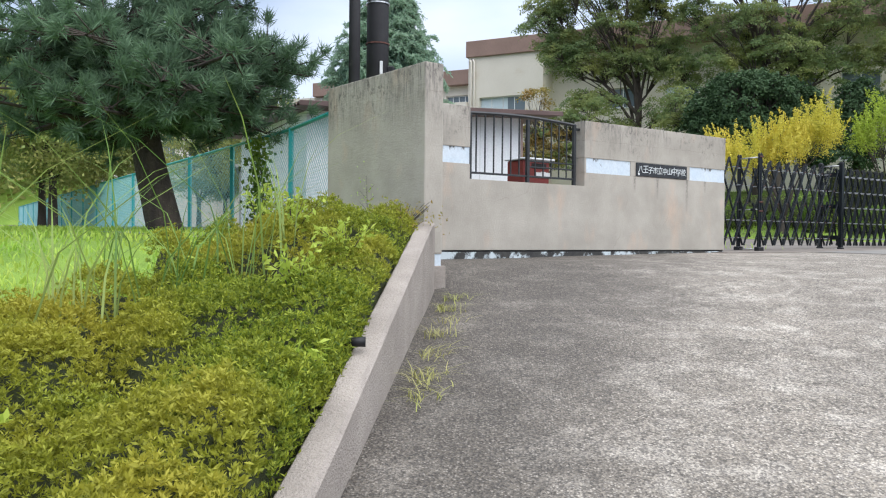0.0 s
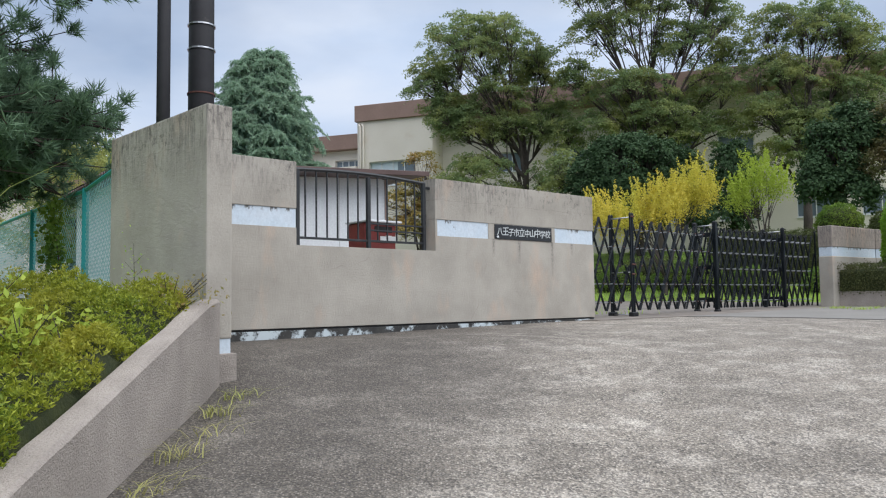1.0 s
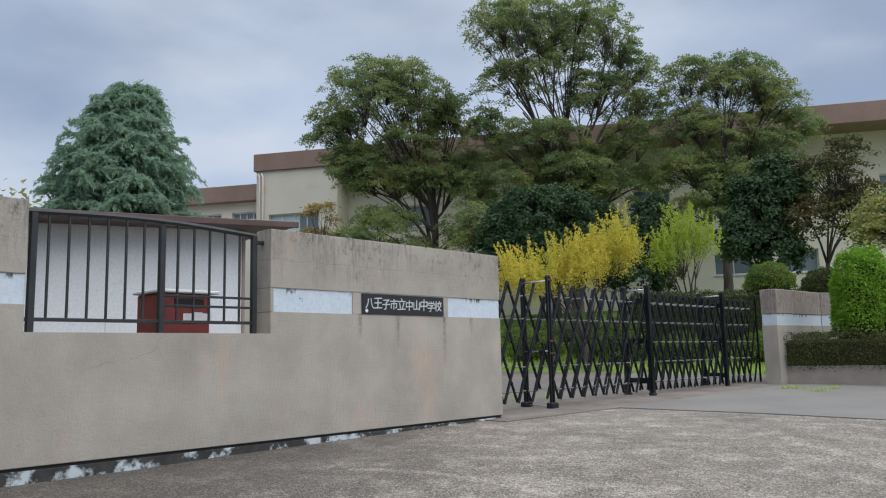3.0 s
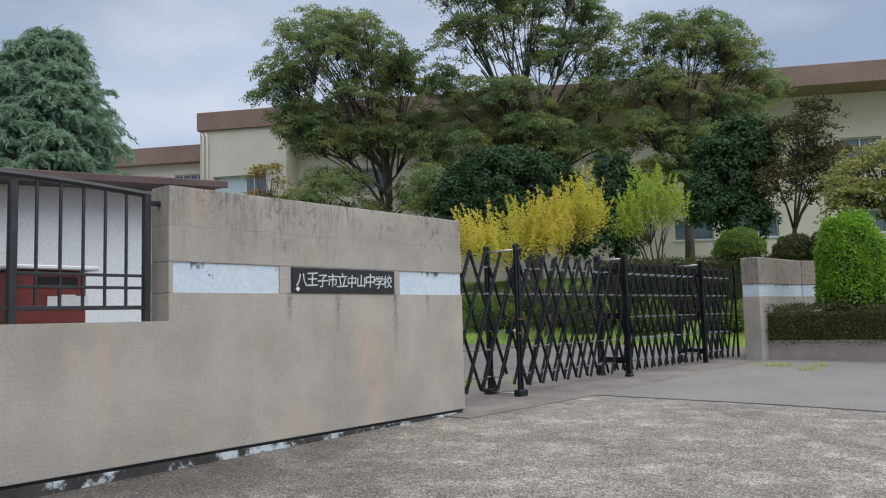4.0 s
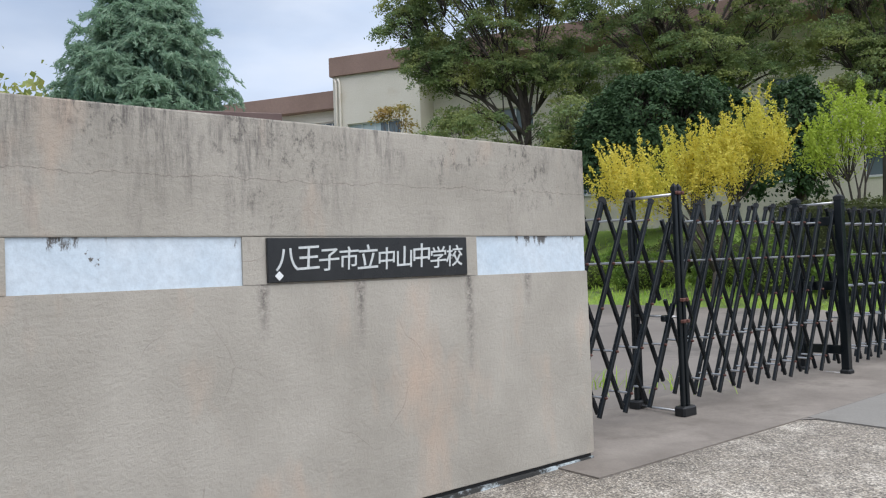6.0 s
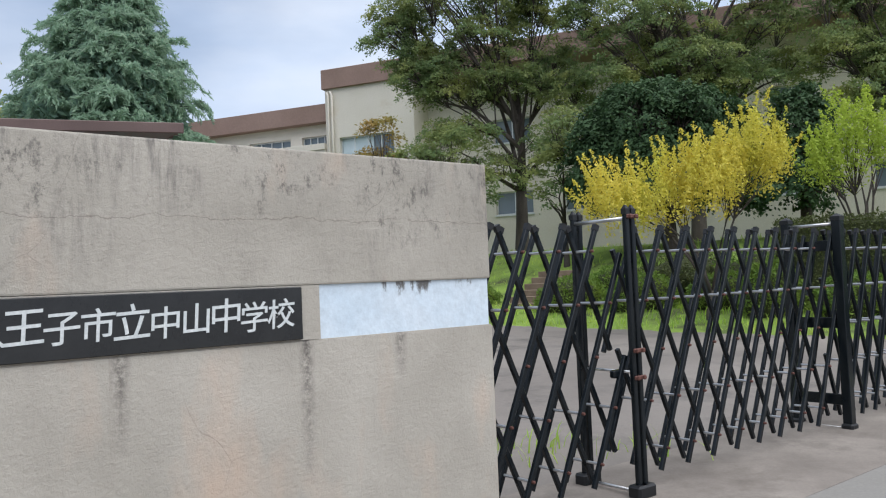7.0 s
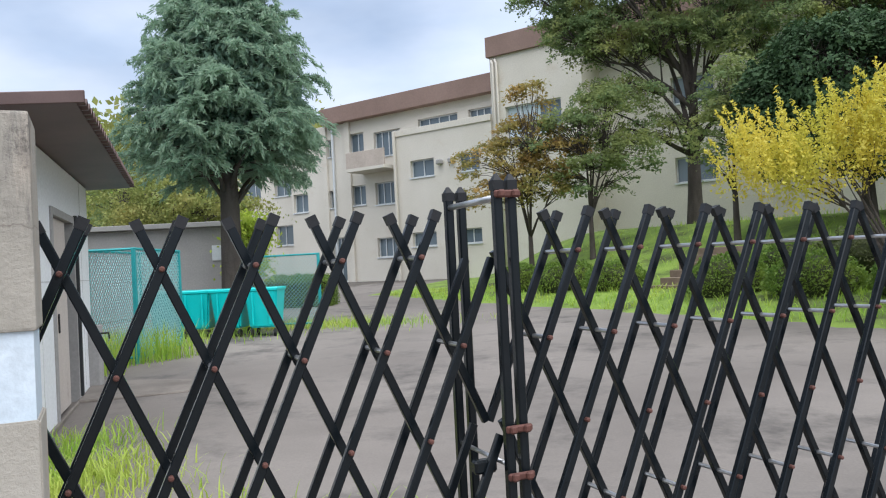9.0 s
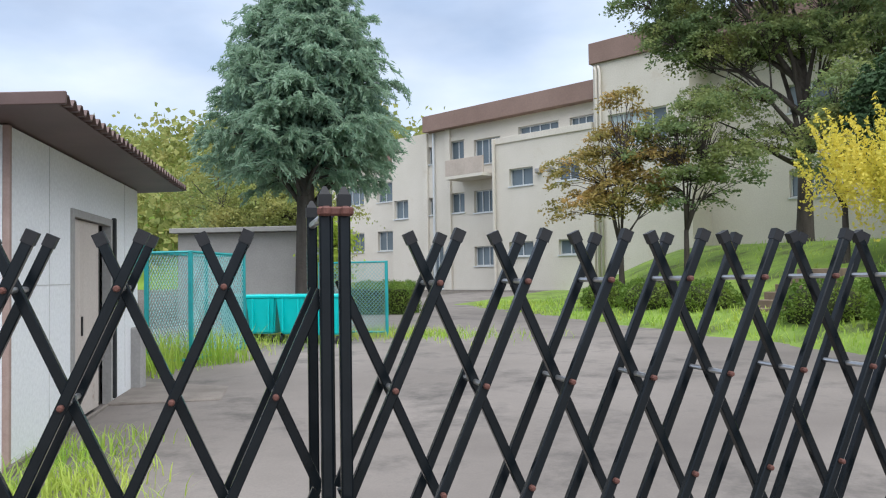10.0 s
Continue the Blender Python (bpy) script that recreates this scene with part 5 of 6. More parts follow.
def spray_tree(name, label, base, fork_h, trunk_r, lobes, density, per, leaf, leaf_mat, radius, seed, tilt=0.5, dome=0.4, thick=0.05, scatter=0.45, mains=7, group="", inner=0.5):
    """A tree whose crown is built of leafy sprays over the lobes of its outline."""
    rng = np.random.default_rng(seed)
    b = np.array((*base, land(*base) - 0.05))
    t = holder(name, Matrix.Translation(b))
    tagged(t, label, "tree", group)
    cs, outs = [], []
    for l in lobes:
        c, r = np.array(l[:3], float) - b, np.array(l[3:6], float)
        for _ in range(int(density * (r[0] * r[1] * r[2]) ** (2 / 3))):
            d = rng.normal(size=3)
            d /= np.linalg.norm(d)
            if d[2] < -0.6:
                d[2] *= -1
            cs.append(c + d * r * rng.uniform(inner, 1.0) ** 0.6)
            outs.append(d)
    cs, outs = np.array(cs), np.array(outs)
    trunk, limbs = tree_limbs((0, 0, 0), (0, 0, fork_h), cs, trunk_r, rng, mains)
    raw("trunk", *trunk, M_BARK, t, smooth=True)
    raw("branchwork", *join_data(limbs), M_BARK, t, smooth=True)
    p, m = spray_leaves(rng, cs, outs, per, radius, tilt, dome, thick, scatter)
    flat_leaf_mesh("crown", p, m, leaf, leaf_mat, t, aspect=0.55, seed=seed + 5)
    return t


for base, lobes, seed, dens, label in (((9.9, 30.5), [(9.6, 30.5, 6.2, 2.3, 2.0, 1.5), (8.2, 30.3, 5.6, 1.3, 1.1, 1.1), (11.2, 30.4, 6.0, 1.3, 1.1, 1.2), (9.8, 30.0, 4.9, 2.6, 1.6, 1.3)], 21, 62, "dense dark green round evergreen tree"),
                                       ((15.6, 27.0), [(15.4, 27, 6.0, 1.1, 1.0, 1.6), (16.2, 27, 6.9, 1.0, 0.9, 1.1), (14.8, 26.8, 5.3, 0.8, 0.8, 0.9), (15.8, 26.8, 4.9, 1.1, 1.0, 0.8)], 22, 48, "dense dark evergreen tree on the bank"),
                                       ((13.1, 29.5), [(13.1, 29.5, 6.1, 0.9, 0.8, 1.1), (12.7, 29.4, 5.3, 0.9, 0.8, 0.8), (12.5, 29.0, 4.4, 1.2, 0.9, 0.8)], 23, 50, "small dark evergreen tree")):
    spray_tree("evergreen_tree", label, base, 1.1, 0.16, lobes, dens * 1.7, 80, 0.115, L_DARK, 0.32, seed, 1.1, 0.6, 0.07, 0.6, 7, "evergreens on the bank", 0.45)
for base, lobes, seed, mat, dens, label in (((1.7, 34.2), [(1.9, 34.2, 7.4, 0.7, 0.6, 0.45), (0.8, 34.2, 5.5, 1.4, 1.1, 0.7), (1.7, 34.2, 6.3, 1.1, 0.9, 0.6), (1.9, 34.0, 4.8, 1.3, 1.0, 0.6), (0.9, 33.9, 4.5, 1.2, 1.0, 0.5), (2.7, 34.1, 5.5, 1.2, 1.0, 0.6)], 31, L_MAPLE, 29, "airy maple turning red at its tips"),
                                            ((3.5, 34.0), [(2.9, 34.0, 6.1, 1.1, 1.0, 0.8), (4.0, 34.0, 6.6, 1.0, 0.9, 0.9), (3.6, 33.9, 4.8, 1.4, 1.1, 0.8), (4.7, 33.8, 5.4, 0.9, 0.8, 0.7)], 35, L_ZEL, 30, "slender green maple with several thin stems"),
                                            ((7.2, 31.5), [(7.0, 31.5, 5.2, 0.8, 0.7, 1.2), (7.3, 31.5, 6.6, 0.7, 0.6, 0.8)], 32, L_ZEL, 34, "slim green maple beside the steps"),
                                            ((17.4, 26.5), [(17.4, 26.5, 7.0, 1.1, 1.0, 0.9), (17.3, 26.5, 5.8, 1.6, 1.4, 0.9), (18.3, 26.5, 7.8, 0.8, 0.7, 0.7), (18.6, 26.3, 6.3, 1.2, 1.1, 0.8)], 33, L_BRONZE, 34, "dark airy maple turning bronze"),
                                            ((16.4, 21.5), [(16.6, 21.5, 5.0, 1.6, 1.5, 1.1), (15.7, 21.4, 4.5, 0.8, 0.8, 0.6)], 34, L_FAR, 38, "broad-leaved tree with olive and bronze leaves")):
    spray_tree("maple_tree", label, base, 1.3, 0.085, lobes, dens * 1.9, 52, 0.105, mat, 0.40, seed, 0.25, 0.3, 0.05, 0.6, 6, "maples on the bank")


def shoot_shrub(name, label, base, lobes, shoots, leaf_mat, seed, leaf=0.062):
    """A flowering shrub: bare stems below, upright leafy shoots above."""
    rng = np.random.default_rng(seed)
    t = holder(name, Matrix.Translation(base))
    tagged(t, label, "shrub")
    b = np.array(base)
    cs = crown_centres(rng, [(l[0] - b[0], l[1] - b[1], l[2] - b[2], *l[3:]) for l in lobes], shoots, 0.05)
    trunk, limbs = tree_limbs((0, 0, 0), (0.05, 0, 0.55), cs[:: max(1, shoots // 40)], 0.07, rng, 7)
    raw("trunk", *trunk, M_BARK, t, smooth=True)
    raw("branchwork", *join_data(limbs), M_BARK, t, smooth=True)
    pts = []
    for c in cs:
        up = np.array([rng.normal() * 0.22 + 0.15 * (c[0] - cs[:, 0].mean()), rng.normal() * 0.2, 1.0])
        h = rng.uniform(0.4, 1.0)
        k = int(105 * h)
        f = rng.uniform(0, 1, k)[:, None]
        pts.append(c + up * h * (f - 0.3) + rng.normal(size=(k, 3)) * 0.062 * (1.15 - f))
    leaf_mesh("foliage", np.concatenate(pts), leaf, leaf_mat, t, aspect=0.5, seed=seed + 1, aim=np.array([0, 0, 0.5]))
    return t


shoot_shrub("golden_shrub", "bright yellow-leaved shrub with upright shoots", (8.6, 23.5, land(8.6, 23.5) - 0.03), [(7.3, 23.5, 3.75, 1.15, 0.9, 0.5), (8.6, 23.5, 4.15, 1.0, 0.9, 0.6), (9.5, 23.6, 4.55, 0.75, 0.8, 0.65)], 330, L_GOLD, 41)
shoot_shrub("lime_shrub", "lime green shrub with upright shoots", (11.5, 23.6, land(11.5, 23.6) - 0.03), [(11.4, 23.6, 4.75, 0.6, 0.55, 0.75), (10.9, 23.6, 4.35, 0.5, 0.5, 0.35), (12.0, 23.6, 4.65, 0.42, 0.4, 0.35)], 125, L_LIME, 42)

for i, (x, y, z, r, h) in enumerate(((13.35, 22.9, 3.52, 0.58, 0.55), (14.5, 22.4, 3.38, 0.5, 0.48), (15.1, 21.8, 3.38, 0.6, 0.55))):
    mound("round_bush", "clipped round dull green bush", (x, y, z), (r, r, h), 0.05, L_DULL if i != 0 else L_HEDGE, 5000, seed=50 + i, parent_group="round bushes on the bank")
hedge_row("low_hedge", "long low dark green hedge on the bank", pose(9.9, 23.3, land(10, 23) - 0.1, 0, 0, -14), (6.5, 1.0, 1.72), 0.055, L_DULL, 24000, 60)
for i, (x, y, r, h) in enumerate(((1.9, 31.2, 0.62, 0.6), (3.2, 30.2, 0.85, 0.6), (4.4, 29.3, 0.8, 0.55), (6.6, 26.7, 0.85, 0.65), (7.9, 25.6, 0.85, 0.65), (9.2, 24.6, 0.75, 0.62), (9.6, 23.2, 0.62, 0.85), (10.6, 22.2, 0.75, 0.6), (12.0, 21.0, 0.75, 0.55))):
    mound("azalea_bush", "rounded green azalea bush at the foot of the bank", (x, y, land(x, y) + h * 0.25), (r * 0.9, r * 0.8, h * 0.85), 0.06, L_HEDGE, 3800, seed=70 + i, parent_group="azaleas along the yard")
for i, (x, y, r, h) in enumerate(((8.1, 28.0, 0.7, 0.45), (9.3, 27.0, 0.9, 0.55), (10.6, 25.6, 0.95, 0.6), (11.9, 24.4, 0.9, 0.6))):
    mound("azalea_bush", "spreading dark green azalea bush up the bank", (x, y, land(x, y) + h * 0.3), (r * 1.25, r, h), 0.055, L_DULL if i % 2 else L_HEDGE, 4200, seed=130 + i, parent_group="azaleas along the yard", rough=0.12)
steps = holder("garden_steps", pose(5.55, 28.1, land(5.4, 28.0) - 0.05, 0, 0, -43))
tagged(steps, "narrow brown timber steps up the grass bank", "steps")
for k in range(6):
    part("step", box((-0.55, k * 0.30, 0.0), (0.55, k * 0.30 + 0.30, 0.14 + k * 0.15), 0.01), M_STEP, steps)

# cedar: whorls of drooping boughs
def cedar(base, height, label):
    rng = np.random.default_rng(7)
    t = holder("cedar_tree", Matrix.Translation(base))
    tagged(t, label, "tree")
    raw("trunk", *tube_data([(0, 0, -0.1), (0, 0, 0.4), (0.03, 0, 2.6), (-0.02, 0, 5.5), (0, 0, height)], [0.30, 0.24, 0.20, 0.12, 0.02], 10), M_BARK, t, smooth=True)
    for k in range(7):
        a = k * 0.9 + 0.3
        raw("limb", *tube_data([(0, 0, 2.35 + 0.06 * k), (math.cos(a) * 0.45, math.sin(a) * 0.45, 2.95 + 0.06 * k), (math.cos(a) * 1.25, math.sin(a) * 1.25, 3.75)], [0.055, 0.04, 0.015], 7), M_BARK, t, smooth=True)
    raw("leader", *tube_data([(0.0, 0, 5.2), (0.35, 0.1, 6.4), (0.62, 0.1, height - 0.15)], [0.07, 0.05, 0.012], 6), M_BARK, t, smooth=True)
    boughs, pts, aims = [], [], []
    for k in range(360):
        z = 3.15 + (height - 3.25) * (k / 360) ** 0.9
        f = (z - 3.15) / (height - 3.15)
        reach = 2.5 * min(1.0, 0.66 + f * 2.2) * (1 - f) ** 0.82 * rng.uniform(0.76, 1.10)
        reach = max(reach, 0.22)
        a = k * 2.39996 + rng.normal() * 0.2
        d = np.array([math.cos(a), math.sin(a), 0])
        o = np.array([0.62 * max(0, f - 0.35) * 1.4 if k % 2 else -0.05, 0, z])
        rise = 0.22 + 0.75 * f + rng.normal() * 0.12
        path = [o, o + d * reach * 0.5 + [0, 0, rise * reach * 0.55], o + d * reach + [0, 0, rise * reach * 0.8 - 0.10 - 0.10 * reach]]
        boughs.append(tube_data([Vector(p) for p in path], [0.035, 0.02, 0.006], 4, False))
        side = np.array([-d[1], d[0], 0])
        for s in range(int(8 + 13 * reach / 2.4)):
            u = rng.uniform(0.22, 1.0) ** 0.7
            root = path[0] * (1 - u) ** 2 + 2 * path[1] * u * (1 - u) + path[2] * u ** 2
            way = d * rng.uniform(0.35, 0.9) + side * rng.normal() * 0.75 + [0, 0, rng.uniform(-0.55, 0.45)]
            ln = rng.uniform(0.22, 0.52) * (0.55 + 0.45 * min(1, reach / 1.6))
            n = int(31 * ln / 0.3)
            g = rng.uniform(0, 1, n)[:, None]
            pts.append(root + way * ln * g + [0, 0, -0.30] * g ** 2 * ln * 1.6 + rng.normal(size=(n, 3)) * 0.028)
            aims.append(np.repeat((way * 1.0)[None], n, 0) - [0, 0, 0.9] * g)
    raw("branchwork", *join_data(boughs), M_BARK, t, smooth=True)
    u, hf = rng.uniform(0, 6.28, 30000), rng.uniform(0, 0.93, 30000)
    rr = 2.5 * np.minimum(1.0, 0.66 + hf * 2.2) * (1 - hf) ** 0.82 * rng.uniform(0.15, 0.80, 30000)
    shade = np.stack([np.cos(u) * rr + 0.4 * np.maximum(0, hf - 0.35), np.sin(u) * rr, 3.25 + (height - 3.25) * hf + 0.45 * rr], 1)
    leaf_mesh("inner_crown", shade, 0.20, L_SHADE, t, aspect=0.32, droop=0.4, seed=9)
    leaf_mesh("crown", np.concatenate(pts), 0.135, L_CEDAR, t, aspect=0.22, aim=np.concatenate(aims), seed=8, spread=0.55)
    return t


cedar((-3.35, 26.0, drive(26.0)), 8.0, "tall blue-green conical cedar with drooping feathery boughs")
tree("young_tree", "young yellow-green tree beside the yard", (-4.9, 29.6, drive(29.6)), 1.0, 0.05, [(-4.9, 29.6, 3.4, 0.6, 0.6, 0.9)], 26, 120, 0.12, L_LIME, radius=0.35, flat=0.6, mains=4, seed=35)
hedge_row("box_hedge", "clipped green box hedge by the yard", pose(-5.2, 30.7, drive(31) - 0.02, 0, 0, 10), (1.85, 1.0, 0.78), 0.06, L_HEDGE, 7000, 61, "clipped hedges by the yard")
hedge_row("box_hedge", "clipped green box hedge by the yard", pose(-6.9, 34.2, drive(34) - 0.02, 0, 0, 12), (1.8, 1.0, 0.8), 0.06, L_HEDGE, 5000, 62, "clipped hedges by the yard")

# planting beside the far wall
hedge_row("wall_hedge", "dull dark green clipped hedge in the planter", PLM @ pose(-0.10, -0.03, 1.55), (3.6, 0.92, 0.55), 0.034, L_WINE, 20000, 63)
mound("column_conifer", "bright green clipped columnar conifer in the planter", (11.17, 16.28, 2.42), (0.44, 0.44, 1.05), 0.05, L_BRIGHT, 15000, "conifer", seed=64, power=3.2, rough=0.04)

# pine beside the drive
def pine(base, label):
    rng = np.random.default_rng(17)
    t = holder("pine_tree", Matrix.Translation(base))
    tagged(t, label, "tree")
    spine = [(0.06, 0, -0.15), (0.0, 0, 0.15), (-0.16, 0, 0.8), (-0.31, 0.0, 1.5), (-0.34, 0, 2.4), (-0.15, 0, 3.6), (-0.1, 0, 4.6)]
    raw("trunk", *tube_data(spine, [0.27, 0.215, 0.19, 0.175, 0.15, 0.11, 0.05], 12), M_PINEBARK, t, smooth=True)
    boughs, tips, aims = [], [], []
    for k in range(100):
        z = rng.uniform(1.35, 4.7) if k % 3 else rng.uniform(1.35, 2.3)
        a = k * 2.39996 + rng.normal() * 0.3
        reach = (2.15 if z < 3.4 else 1.7) * rng.uniform(0.5, 1.08)
        o = Vector((-0.2, 0, z))
        d = Vector((math.cos(a), math.sin(a), 0))
        p1 = o + d * reach * 0.45 + Vector((0, 0, 0.10 + rng.normal() * 0.08))
        p2 = o + d * reach + Vector((0, 0, rng.uniform(-0.25, 0.35)))
        boughs.append(tube_data([o, p1, p2], [0.055, 0.035, 0.012], 6, False))
        for _ in range(26):
            u = rng.uniform(0.22, 1.0)
            q = o.lerp(p2, u) + Vector((0, 0, math.sin(u * 3.1) * 0.08))
            off = Vector((rng.normal() * 0.26, rng.normal() * 0.26, rng.normal() * 0.13 + 0.05))
            tip = q + off
            boughs.append(tube_data([q, tip], [0.010, 0.006], 3, False))
            m = 76
            dirs = rng.normal(size=(m, 3)) + np.array(off.normalized()) * 1.2 + [0, 0, 0.5]
            dirs /= np.linalg.norm(dirs, axis=1)[:, None]
            tips.append(np.array(tip) + dirs * 0.065 + rng.normal(size=(m, 3)) * 0.025)
            aims.append(dirs * 3)
    raw("branchwork", *join_data(boughs), M_PINEBARK, t, smooth=True)
    leaf_mesh("crown", np.concatenate(tips), 0.17, L_PINE, t, aspect=0.075, aim=np.concatenate(aims), seed=18, spread=0.5)
    return t


pine((-3.36, 9.55, 1.40), "dark green pine with a rough dark trunk on the grass")

# background trees and wooded hill
for i, (x, y, h, r, mat) in enumerate(((-9.5, 33, 6.6, 2.4, L_FAR), (-12.5, 36, 7.5, 3.0, L_FAR), (-15.0, 39, 6.5, 2.4, L_ZEL), (-11.5, 20.5, 5.5, 2.4, L_FAR), (-14, 24, 6.5, 3.0, L_ZEL), (-17, 20, 6.5, 3.2, L_FAR), (-20, 27, 8, 3.6, L_ZEL), (-24, 22, 8, 3.8, L_FAR))):
    z = drive(y) if x > -10 and y > 30 else verge(y)
    tree("broadleaf_tree", "yellow-green broadleaf tree in the distance", (x, y, z), 1.5, 0.13, [(x, y, z + h * 0.6, r, r, h * 0.32), (x + 0.8, y, z + h * 0.45, r * 0.9, r, h * 0.2)], 95, 260, 0.105, mat, radius=0.62, flat=0.3, mains=8, seed=90 + i, group="trees in the distance")
rng = np.random.default_rng(5)
hx = rng.uniform(-110, -28, 900)
hy = rng.uniform(60, 100, 900)
hz_ = 2 + 13 * np.clip((hy - 58) / 18, 0, 1) * np.clip((-hx - 18) / 14, 0, 1)
hill_pts = clump_leaves(rng, np.stack([hx, hy, hz_ + rng.uniform(0, 4.5, 900)], 1), 60, 2.4, 0.9)
stuff(leaf_mesh("far_woods", hill_pts, 0.7, L_FAR, None, aspect=0.7, seed=6), "wooded hill far behind the school", "woods")
hill = sheet("ground_hill", span(-180, -20, 16), span(58, 130, 10), lambda x, y: 0.5 + 13 * min(max((y - 58) / 18, 0), 1) * min(max((-x - 18) / 14, 0), 1), M_LAWN, "wooded hillside")
tagged(hill, category="hill", kind="structure")

# ---------- hedge, grass and weeds beside the drive ----------
MOUNDS = np.random.default_rng(61)
MX, MY = MOUNDS.uniform(-2.7, 0.05, 150), MOUNDS.uniform(0.4, 7.0, 150)
MR, MH = MOUNDS.uniform(0.18, 0.42, 150), MOUNDS.uniform(0.18, 0.42, 150)


MX, MY = np.append(MX, MOUNDS.uniform(-0.12, 0.06, 26)), np.append(MY, np.linspace(0.5, 6.6, 26))
MR, MH = np.append(MR, MOUNDS.uniform(0.20, 0.30, 26)), np.append(MH, MOUNDS.uniform(0.20, 0.32, 26))


def planter_top(x, y):
    """Rounded mounds of clipped growth with dark clefts between them."""
    q = 1 - ((x - MX) ** 2 + (y - MY) ** 2) / MR ** 2
    return verge(y) + 0.06 + float((MH * np.sqrt(np.clip(q, 0, 1))).max()) + 0.03 * math.sin(x * 7.3) * math.sin(y * 6.1)


def in_bed(x, y):
    return -2.25 + 0.19 * (y - 1) + 0.15 * math.sin(y * 3) < x < 0.17 and 0.6 < y < 7.0


rng = np.random.default_rng(33)
hedge = holder("azalea_hedge", Matrix.Identity(4))
tagged(hedge, "overgrown yellow-green azalea hedge behind the kerb", "hedge")
cy = span(0.6, 6.9, 55)
def bed_left(y):
    return -2.25 + 0.19 * (y - 1) + 0.15 * math.sin(y * 3)


cv = [(x, y, planter_top(x, y) - 0.12 - (0.5 if k in (0, 30) else 0)) for y in cy for k in range(31) for x in (bed_left(y) + (0.185 - bed_left(y)) * k / 30 + (0.08 if k == 0 else 0),)]
cf = [(j * 31 + i, j * 31 + i + 1, (j + 1) * 31 + i + 1, (j + 1) * 31 + i) for j in range(55) for i in range(30)]
raw("core", cv, cf, M_CORE_SHADE, hedge, "solid core in the colour of inner shade", True)
N = 38000
bx, by = rng.uniform(-2.3, 0.19, N), 0.6 + 6.4 * rng.uniform(0, 1, N) ** 1.1
keep = [in_bed(a, b) and planter_top(a, b) - verge(b) > 0.105 for a, b in zip(bx, by)]
bx, by = bx[keep], by[keep]
bz = np.array([planter_top(a, b) for a, b in zip(bx, by)]) + rng.normal(size=len(bx)) * 0.028
edge = np.clip((bx - 0.0) / 0.19, 0, 1)
bz -= edge * 0.05
tuft = np.stack([bx, by, bz], 1)
# growth that spills against the kerb
ky = rng.uniform(0.7, 4.4, 3600)
kx = rng.uniform(0.02, 0.20, 3600)
kt = np.interp(ky, [-2, 2.6, 4, 5.1], [-0.33, 0.555, 0.87, 1.13])
kz = kt + rng.uniform(-0.12, 1.0, 3600) * np.maximum(0.06, np.array([planter_top(0.0, b) for b in ky]) - kt - 0.02)
tuft = np.concatenate([tuft, np.stack([kx, ky, kz], 1)])
PER = 9
tip_dirs = rng.normal(size=(len(tuft), PER, 3))
tip_dirs[:, :, 2] = np.abs(tip_dirs[:, :, 2]) * 0.8 + 0.25
tip_dirs /= np.linalg.norm(tip_dirs, axis=2)[:, :, None]
lp = (tuft[:, None, :] + tip_dirs * 0.014 + rng.normal(size=tip_dirs.shape) * 0.005).reshape(-1, 3)
leaf_mesh("foliage", lp, 0.026, L_AZALEA, hedge, aspect=0.31, aim=tip_dirs.reshape(-1, 3) * 3, seed=34, spread=0.45)

roots = []
for _ in range(26000):
    y = 4.5 + 16 * rng.uniform() ** 1.4
    x = -0.4 - rng.uniform() ** 0.8 * (3 + 0.9 * y)
    if not in_bed(x, y) and x < land_edge(y) - 0.3 and not (y > 8 and x > -1.8 - (y - 9.7) * 0.79 + 0.1):
        roots.append((x, y, verge(y) + 0.02))
stuff(blade_mesh("lawn_grass", roots, 0.085, 0.016, L_GRASS, None, lean=0.8, seed=35), "bright green uncut grass beside the fence", "grass")
tall = [(x + rng.normal() * 0.10, y + rng.normal() * 0.10, verge(y) + 0.22) for x, y in ((-1.8, 3.0), (-1.9, 3.6), (-1.7, 2.6), (-1.35, 3.7), (-1.1, 3.9), (-0.95, 4.3), (-1.55, 3.3), (-1.6, 4.6), (-0.6, 5.0), (-0.75, 4.7)) for _ in range(12)]
stuff(blade_mesh("tall_grass", tall, 1.2, 0.012, L_REED, None, lean=1.0, seed=36), "tall arching grass growing through the hedge", "grass")
weeds = []
for x, y, n in ((0.37, 6.35, 60), (0.39, 5.5, 50), (0.40, 5.0, 40), (0.41, 4.55, 60), (0.42, 4.2, 40), (0.40, 6.75, 50), (0.42, 5.9, 25)):
    weeds += [(x + abs(rng.normal()) * 0.09, y + rng.normal() * 0.12, drive(y)) for _ in range(n)]
stuff(blade_mesh("kerb_weeds", weeds, 0.11, 0.006, L_STRAW, None, lean=2.2, seed=37), "dry straggling grass along the kerb", "weeds")
yardgrass = []
for x, y, sx, sy, n in ((1.75, 15.35, 0.30, 0.35, 900), (1.1, 16.2, 0.25, 0.3, 350), (2.6, 14.9, 0.5, 0.3, 170), (-2.75, 21.2, 0.5, 0.9, 2300), (-3.2, 24.2, 0.9, 0.8, 1400), (-0.9, 25.4, 1.2, 0.5, 1800), (3.9, 14.7, 0.7, 0.25, 160)):
    for _ in range(n):
        a, b = x + rng.normal() * sx, y + rng.normal() * sy
        yardgrass.append((a, b, drive(b)))
stuff(blade_mesh("yard_grass", yardgrass, 0.18, 0.011, L_GRASS, None, lean=0.8, seed=38), "rank green grass at the edge of the yard", "grass")
footweeds = []
